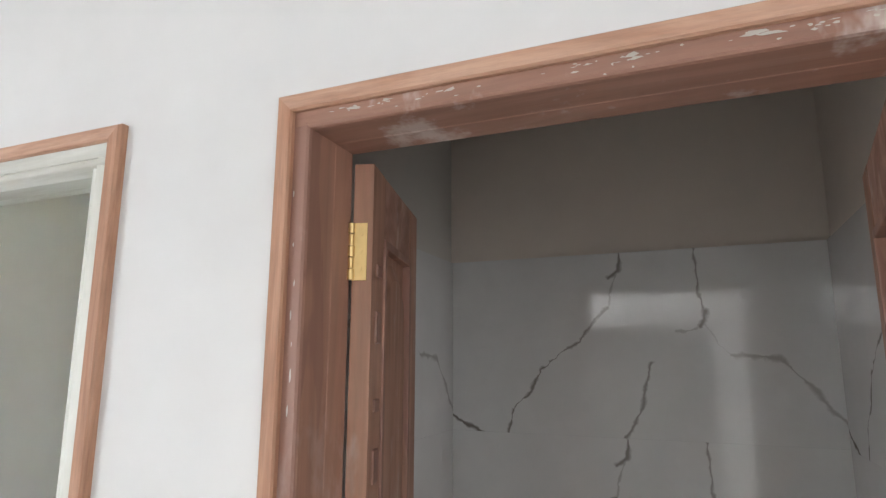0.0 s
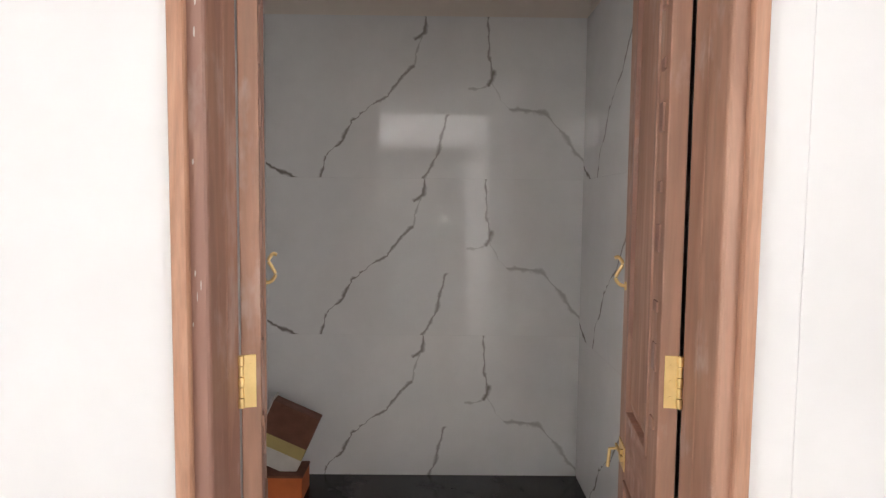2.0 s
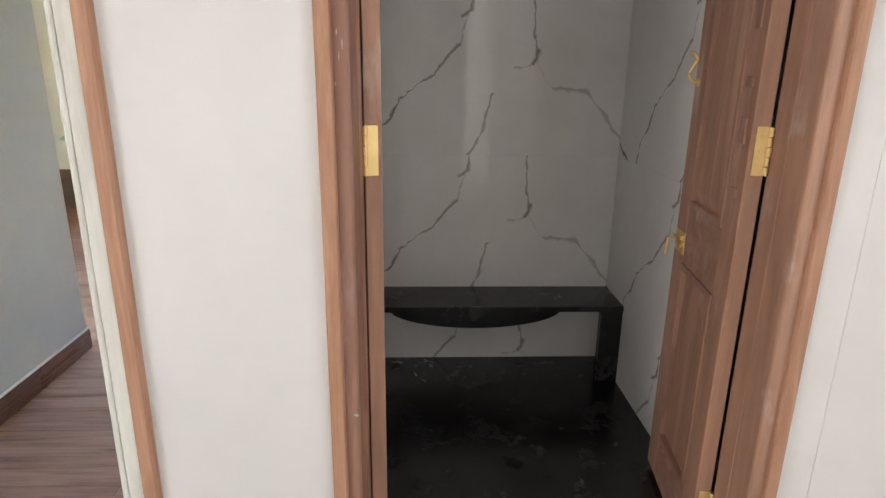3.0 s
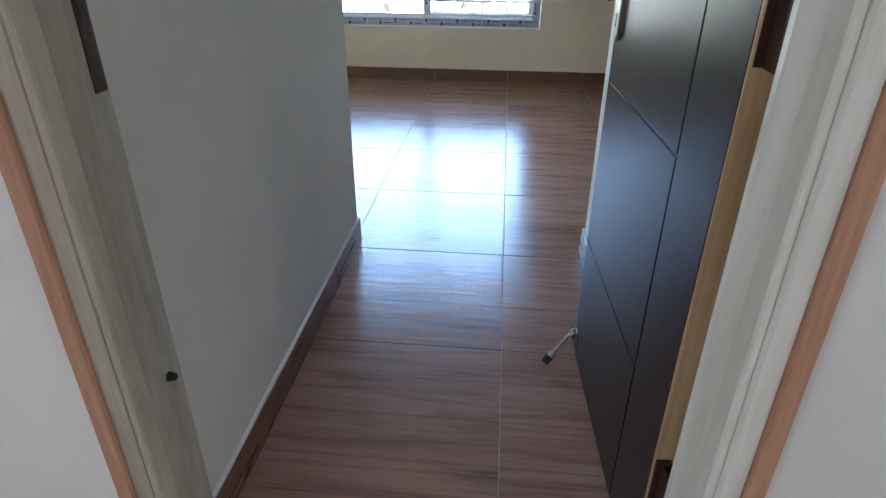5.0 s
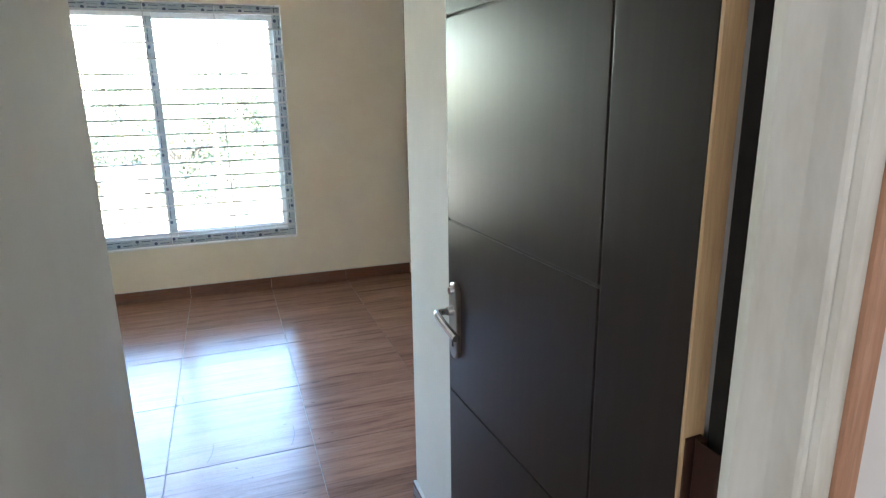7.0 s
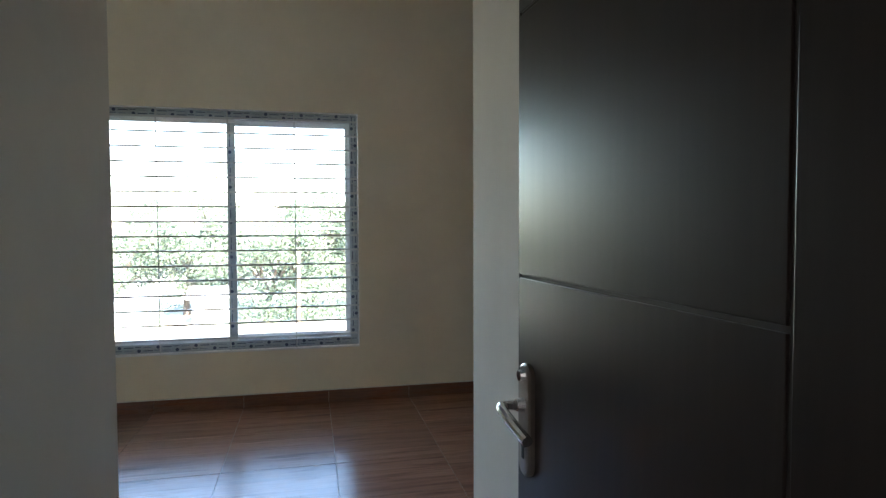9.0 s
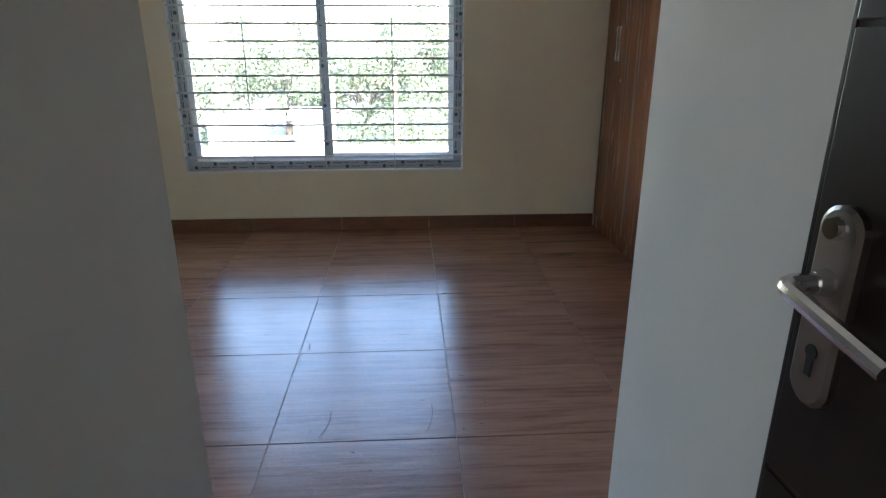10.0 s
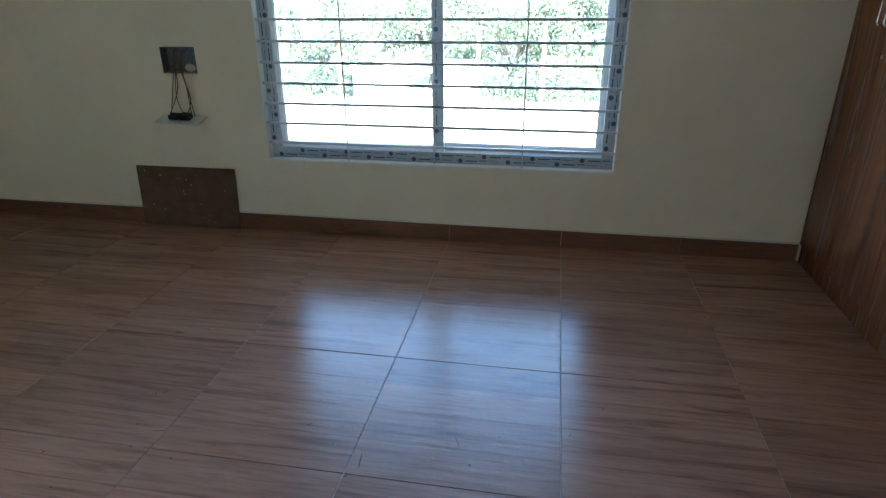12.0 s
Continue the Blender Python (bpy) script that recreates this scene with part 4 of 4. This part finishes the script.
add_box(bm, -0.06, -0.005, -0.022, 0.022, 0.005, 0.028, bevel=0.002, turn=tip)
add_box(bm, 0.005, 0.06, -0.022, 0.022, 0.005, 0.034, bevel=0.002, turn=tip)
part("socket_back", bm, RUBBER, pl, "dark socket backs")

# ---------- loose tile leaning on the wall ----------
lt = thing("loose_tile", (-3.35, WY - 0.03, 0.0), "brown unglazed floor tile leaning against the wall", "tile")
lean = pose(-3.347, WY - 0.034, 0.0, -3.2, 0, 0.4)
bm = bmesh.new()
add_box(bm, -0.306, 0.300, -0.0045, 0.0045, 0.001, 0.35, bevel=0.001, turn=lean)
part("slab", bm, TILE_BACK, lt)
bm = bmesh.new()
rng = random.Random(11)
for k in range(26):
    cx, cz, r = rng.uniform(-0.28, 0.28), rng.uniform(0.02, 0.33), rng.uniform(0.001, 0.0045)
    bm.faces.new([bm.verts.new(lean @ Vector((cx + r * rng.uniform(0.6, 1.3) * math.cos(2 * math.pi * i / 6), -0.0052, cz + r * rng.uniform(0.6, 1.3) * math.sin(2 * math.pi * i / 6)))) for i in range(6)])
part("plaster_spot", bm, PLASTER_SPOT, lt, "small white plaster splashes", kind="stuff")

# ---------- wardrobe ----------
wr = thing("wardrobe", (0.2, 3.1, 0.0), "full-height walnut laminate wardrobe with chrome handles and open shelves", "wardrobe")
XF, XB = -0.075, 0.525
part("plinth", box(XF + 0.012, XB, 1.62, WY - 0.012, 0.0, 0.095), WALNUT, wr)
Y_OPEN1, Y_OPEN0 = 2.855, 2.12
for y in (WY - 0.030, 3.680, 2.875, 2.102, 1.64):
    part("side_panel", box(XF + 0.020, XB, y, y + 0.018, 0.096, 3.06), WALNUT_SHADED, wr)
part("back_panel", box(XB - 0.008, XB, 1.66, WY - 0.032, 0.096, 3.06), WALNUT_SHADED, wr)


def cabinet_door(y0, y1, z0, z1, handle_y=None, handle_z=1.12, lock=False, handle_len=0.195):
    d = part("door", box(XF, XF + 0.018, y0 + 0.0015, y1 - 0.0015, z0 + 0.0015, z1 - 0.0015, bevel=0.001), WALNUT, wr)
    if handle_y is not None:
        bm = bmesh.new()
        a, b = handle_z, handle_z + handle_len
        add_path(bm, curve_points([(XF, handle_y, a + 0.004), (XF - 0.020, handle_y, a + 0.002), (XF - 0.028, handle_y, a + 0.012)], 4) + curve_points([(XF - 0.028, handle_y, b - 0.012), (XF - 0.020, handle_y, b - 0.002), (XF, handle_y, b - 0.004)], 4), 0.0052, 8)
        part("handle", bm, CHROME, d, "slim chrome bar handle")
    if lock:
        bm = bmesh.new()
        add_tube(bm, (XF - 0.004, handle_y, handle_z - 0.112), (XF + 0.001, handle_y, handle_z - 0.112), 0.010, 16)
        part("lock", bm, CHROME, d, "round chrome lock")
    return d


ZD = 2.12
cabinet_door(4.085, WY - 0.013, 0.096, ZD, 4.112, 1.122)
cabinet_door(3.690, 4.085, 0.096, ZD, 4.058, 1.122, True)
cabinet_door(3.292, 3.690, 0.096, ZD, 3.338, 1.112)
cabinet_door(2.857, 3.292, 0.096, ZD, 3.250, 1.112, True)
for y0, y1 in ((4.085, WY - 0.013), (3.690, 4.085), (3.292, 3.690), (2.857, 3.292), (2.49, 2.857), (2.103, 2.49)):
    cabinet_door(y0, y1, ZD, 3.06)
cabinet_door(1.62, 2.103, 0.096, 3.06)
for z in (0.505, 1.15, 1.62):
    part("shelf", box(XF + 0.002, XB - 0.01, Y_OPEN0 + 0.001, Y_OPEN1 + 0.018, z - 0.018, z), WALNUT_SHADED if z > 0.6 else WALNUT, wr)
part("shelf_edge", box(XF - 0.001, XF + 0.002, Y_OPEN0, Y_OPEN1, 0.500, 0.505), LIPPING, wr, "pale worn shelf edge")
for z0, z1 in ((0.096, 0.286), (0.289, 0.486)):
    d = part("drawer_front", box(XF, XF + 0.018, Y_OPEN0 + 0.002, Y_OPEN1 - 0.002, z0, z1, bevel=0.001), WALNUT, wr)
    bm = bmesh.new()
    zc = (z0 + z1) / 2 - 0.015
    add_path(bm, [(XF, 2.675, zc), (XF - 0.026, 2.670, zc), (XF - 0.028, 2.65, zc), (XF - 0.028, 2.52, zc), (XF - 0.026, 2.50, zc), (XF, 2.495, zc)], 0.0052, 8)
    part("handle", bm, CHROME, d, "slim chrome bar handle")
part("sticker", box(XF + 0.0095, XF + 0.0125, 2.735, 2.765, 0.040, 0.092), PLASTIC_WHITE, wr, "small white paper sticker")

# ---------- hall wall details ----------
wb = thing("hanging_wires", (0.60, -0.007, 2.26), "blue and grey electric wires hanging from black conduit", "wires")
tail = ((0.592, -0.05, 2.075), (0.622, -0.05, 2.000), (0.638, -0.052, 1.965))
for pts, mm in ((((0.556, -0.03, 2.226), (0.562, -0.05, 2.19), *tail, (0.637, -0.05, 1.90), (0.640, -0.05, 1.862)), WIRE_BLUE),
                (((0.557, -0.03, 2.226), (0.572, -0.055, 2.20), (0.605, -0.056, 2.10), (0.645, -0.052, 2.010), (0.655, -0.05, 1.94), (0.652, -0.05, 1.90)), WIRE_GREY),
                (((0.555, -0.03, 2.226), (0.560, -0.045, 2.18), (0.588, -0.047, 2.07), (0.618, -0.047, 1.998), (0.643, -0.047, 1.96), (0.641, -0.047, 1.90), (0.640, -0.048, 1.866), (0.622, -0.046, 1.840)), WIRE_GREY)):
    bm = bmesh.new()
    add_path(bm, curve_points(pts, 8), 0.0018, 6)
    part("wire", bm, mm, wb)
bm = bmesh.new()
add_path(bm, curve_points([(0.625, -0.004, 2.30), (0.600, -0.024, 2.265), (0.545, -0.031, 2.219)], 6), 0.0085, 12)
part("conduit_end", bm, RUBBER, wb, "cut end of a black flexible conduit")
sc = thing("wall_screw", (0.715, -0.004, 1.33), "small dark screw in the white wall", "screw")
bm = bmesh.new()
add_tube(bm, (0.715, -0.004, 1.33), (0.715, -0.034, 1.33), 0.004, 8)
part("shank", bm, BRONZE, sc)

# ---------- outside ----------
GZ = -3.3
part("ground", box(-400, 400, WY + 0.25, 700, GZ - 0.5, GZ), DRY_GROUND, kind="structure", label="pale dry ground below the window")


def tree(x, y, height, seed, spread=1.0):
    """A tapered trunk with limbs and a loose crown of many small leaves."""
    r = random.Random(seed)
    t = thing("tree", (x, y, GZ), "bushy green roadside tree in hazy sun", "tree", "trees beyond the window")
    bm = bmesh.new()
    crown = []
    base = Vector((x, y, GZ))
    fork = base + Vector((r.uniform(-0.3, 0.3), r.uniform(-0.3, 0.3), height * 0.16))
    add_tube(bm, base - Vector((0, 0, 0.1)), fork, 0.20, 9, 0.14)
    for k in range(12):
        a = 2 * math.pi * k / 12 + r.uniform(-0.3, 0.3)
        reach = height * 0.32 * spread * r.uniform(0.6, 1.15)
        e = fork + Vector((reach * math.cos(a), reach * math.sin(a), height * r.uniform(0.05, 0.72)))
        add_tube(bm, fork, e, 0.09, 6, 0.03)
        crown.append(e)
        for j in range(3):
            e2 = fork.lerp(e, r.uniform(0.5, 0.9)) + Vector((r.uniform(-1, 1), r.uniform(-1, 1), r.uniform(0.1, 1.0))) * height * 0.13
            add_tube(bm, fork.lerp(e, 0.5), e2, 0.04, 5, 0.012)
            crown.append(e2)
    part("trunk", bm, BARK, t)
    verts, faces = [], []
    for c in crown:
        rad = height * r.uniform(0.09, 0.15)
        for k in range(280):
            d = Vector((r.gauss(0, 1), r.gauss(0, 1), r.gauss(0, 0.8)))
            p = c + d.normalized() * rad * r.uniform(0.3, 1.15)
            u = Vector((r.uniform(-1, 1), r.uniform(-1, 1), r.uniform(-1, 1))).normalized() * r.uniform(0.05, 0.11)
            w = u.cross(Vector((r.uniform(-1, 1), r.uniform(-1, 1), r.uniform(-1, 1)))).normalized() * r.uniform(0.028, 0.06)
            i = len(verts)
            verts += [p - u, p + w, p + u, p - w]
            faces.append((i, i + 1, i + 2, i + 3))
    me = bpy.data.meshes.new("crown")
    me.from_pydata(verts, [], faces)
    me.materials.append(LEAF)
    ob = new("crown", me)
    ob.parent = t
    ob.matrix_parent_inverse = t.matrix_world.inverted()
    return t


for k, (x, y, h, sp) in enumerate(((-10.4, 31, 6.4, 1.2), (-7.6, 33, 7.2, 1.1), (-5.6, 34, 6.9, 1.0), (-3.6, 31, 7.0, 1.1), (-1.4, 32, 6.9, 1.1), (0.6, 33, 5.4, 1.0), (-14.5, 35, 4.6, 1.3), (-19, 37, 5.2, 1.2), (5.5, 36, 4.8, 1.2), (-24, 38, 5.0, 1.2))):
    tree(x, y, h, 100 + k, sp)


def hedge(x0, x1, y, h, seed):
    r = random.Random(seed)
    verts, faces = [], []
    for k in range(9000):
        p = Vector((r.uniform(x0, x1), y + r.uniform(-0.8, 0.8), GZ + h * r.random() ** 1.4))
        u = Vector((r.uniform(-1, 1), r.uniform(-1, 1), r.uniform(-1, 1))).normalized() * r.uniform(0.05, 0.11)
        w = u.cross(Vector((r.uniform(-1, 1), r.uniform(-1, 1), r.uniform(-1, 1)))).normalized() * r.uniform(0.028, 0.06)
        i = len(verts)
        verts += [p - u, p + w, p + u, p - w]
        faces.append((i, i + 1, i + 2, i + 3))
    me = bpy.data.meshes.new("shrubs")
    me.from_pydata(verts, [], faces)
    me.materials.append(LEAF)
    tagged(new("shrubs", me), "low green shrubs under the trees", "shrubs", kind="stuff")


hedge(-28, 9, 36.5, 2.6, 3)
hedge(-15.5, -8.2, 30.2, 1.5, 4)
hedge(-4.6, 4.0, 30.0, 2.0, 5)


def shed(x, y, w, d, h, label):
    t = thing("shed", (x, y, GZ), label, "shed", "sheds beyond the window")
    part("wall", box(x - w / 2, x + w / 2, y, y + d, GZ, GZ + h, bevel=0.02), SHED_WHITE, t)
    bm = bmesh.new()
    prof = ((y - 0.3, GZ + h), (y + d / 2, GZ + h + 0.45), (y + d + 0.3, GZ + h), (y + d + 0.3, GZ + h - 0.06), (y + d / 2, GZ + h + 0.38), (y - 0.3, GZ + h - 0.06))
    profile_beam(bm, prof, x - w / 2 - 0.25, x + w / 2 + 0.25)
    part("roof", bm, SHED_ROOF, t)
    return t


shed(-9.4, 29, 2.3, 1.6, 1.25, "low whitewashed shed among trees")
shed(-5.9, 29.5, 1.6, 1.6, 1.3, "small whitewashed shed among trees")
for x, y, h in ((-4.7, 28.5, 3.1), (-1.9, 29, 3.4), (-11.2, 29, 2.6)):
    p = thing("post", (x, y, GZ), "slim tan wooden post outdoors", "post", "posts beyond the window")
    bm = bmesh.new()
    add_tube(bm, (x, y, GZ - 0.05), (x + 0.05, y, GZ + h), 0.09, 9, 0.07)
    part("pole", bm, POST_TAN, p)
for x, top in ((-26, 2.4), (10, 2.0)):
    p = thing("utility_pole", (x, 27, GZ), "grey concrete utility pole", "utility pole", "poles beyond the window")
    bm = bmesh.new()
    add_tube(bm, (x, 27, GZ - 0.05), (x, 27, top), 0.12, 10, 0.08)
    part("pole", bm, SHED_ROOF, p)
for z0, z1 in ((1.75, 1.35), (2.1, 1.7)):
    c = thing("overhead_cable", (-4, 27, 1.5), "pale overhead cable crossing outside", "cable", "cables beyond the window")
    bm = bmesh.new()
    add_path(bm, [(-26 + 36 * k / 20, 27, z0 + (z1 - z0) * k / 20 - 0.35 * (1 - (k / 10 - 1) ** 2)) for k in range(21)], 0.022, 5)
    part("strand", bm, WIRE_GREY, c)

# ---------- pieces of walls and floor ----------
bm = bmesh.new()
add_box(bm, -0.5999, 0.5999, -0.012, 0.0, 0.0001, 0.5999, bevel=0.0002)
big_tile = mesh_of("marble_tile", bm, MARBLE)
bm = bmesh.new()
add_box(bm, -0.5999, 0.5999, -0.012, 0.0, 0.0001 + 0.319, 0.5999, bevel=0.0002)
cut_tile = mesh_of("marble_tile_cut", bm, MARBLE)


def tile_course(name, label, make):
    t = thing(name, (-0.115, 0.7, 0.034), label, "wall tiles", kind="structure")
    for k, z in enumerate((1.515, 0.915, 0.315, -0.285)):
        ob = new("marble_tile", big_tile if k < 3 else cut_tile)
        ob.parent = t
        ob.matrix_parent_inverse = t.matrix_world.inverted()
        ob.matrix_basis = make(z)
    return t


tile_course("niche_tiles_back", "polished white marble-print wall tiles with brown veins", lambda z: pose(-0.115, NY1 + 0.012, z))
tile_course("niche_tiles_right", "polished white marble-print wall tiles with brown veins", lambda z: pose(NX1 + 0.012, NY1 - 0.6, z, 0, 0, -90))
tile_course("niche_tiles_left", "polished white marble-print wall tiles with brown veins", lambda z: pose(NX0 - 0.012, NY1 - 0.6, z, 0, 0, 90))

TS = 0.604
cache = {}
for i in range(-6, 4):
    for j in range(-6, 3):
        x0, y0 = -1.2275 + TS * i, 3.214 + 0.6 * j
        xa, xb, ya, yb = max(x0, -4.70), min(x0 + TS, 0.53), max(y0, -0.010), min(y0 + 0.6, WY)
        if xb - xa < 0.03 or yb - ya < 0.03:
            continue
        if yb <= 1.42 and (xb < PL or xa > PR):
            continue
        if y0 < 0.9 and (xb <= PL or xa >= PR):
            continue
        if y0 < 0.9 - 0.3:
            xa, xb = max(xa, PL - 0.0), min(xb, PR + 0.0)
        size = (round(xb - xa, 3), round(yb - ya, 3))
        if size not in cache:
            bm = bmesh.new()
            add_box(bm, -size[0] / 2 + 0.0013, size[0] / 2 - 0.0013, -size[1] / 2 + 0.0013, size[1] / 2 - 0.0013, -0.008, 0.0, bevel=0.0012)
            cache[size] = mesh_of("floor_tile", bm, FLOOR_TILE)
        ob = new("floor_tile", cache[size])
        ob.parent = floor
        rr = random.Random(i * 31 + j)
        ob.matrix_basis = pose((xa + xb) / 2, (ya + yb) / 2, rr.uniform(-0.0004, 0.0004), 0, 0, 0)

# dark chips and scratches on the glaze in front of the window
scuffs, marks = random.Random(8), bmesh.new()
for k in range(60):
    cx, cy, z = scuffs.uniform(-2.75, -1.05), scuffs.uniform(1.25, 3.5), 0.0009 + 0.0001 * (k % 6)
    a, long, wide = scuffs.gauss(0.3, 0.7), scuffs.choice((0.006, 0.008, 0.012, 0.03)), scuffs.uniform(0.0018, 0.004)
    ring = []
    for i in range(7):
        q = 2 * math.pi * i / 7
        u, w = long * math.cos(q) * scuffs.uniform(0.5, 1.2), wide * math.sin(q) * scuffs.uniform(0.5, 1.3)
        ring.append(marks.verts.new((cx + u * math.cos(a) - w * math.sin(a), cy + u * math.sin(a) + w * math.cos(a), z)))
    marks.faces.new(ring)
for x0, y0, x1, y1 in ((-1.301, 2.209, -1.325, 2.049), (-1.651, 2.178, -1.676, 2.038)):
    for k in range(6):
        p0, p1 = k / 6, (k + 1) / 6
        pts = [(x0 + (x1 - x0) * p + 0.010 * math.sin(3 * p), y0 + (y1 - y0) * p) for p in (p0, p1)]
        marks.faces.new([marks.verts.new((pts[0][0] - 0.0016, pts[0][1], 0.0016)), marks.verts.new((pts[0][0] + 0.0016, pts[0][1], 0.0016)),
                         marks.verts.new((pts[1][0] + 0.0012, pts[1][1], 0.0016)), marks.verts.new((pts[1][0] - 0.0012, pts[1][1], 0.0016))])
part("floor_scuff", marks, SCUFF, floor, "dark chips and scratches", kind="stuff")
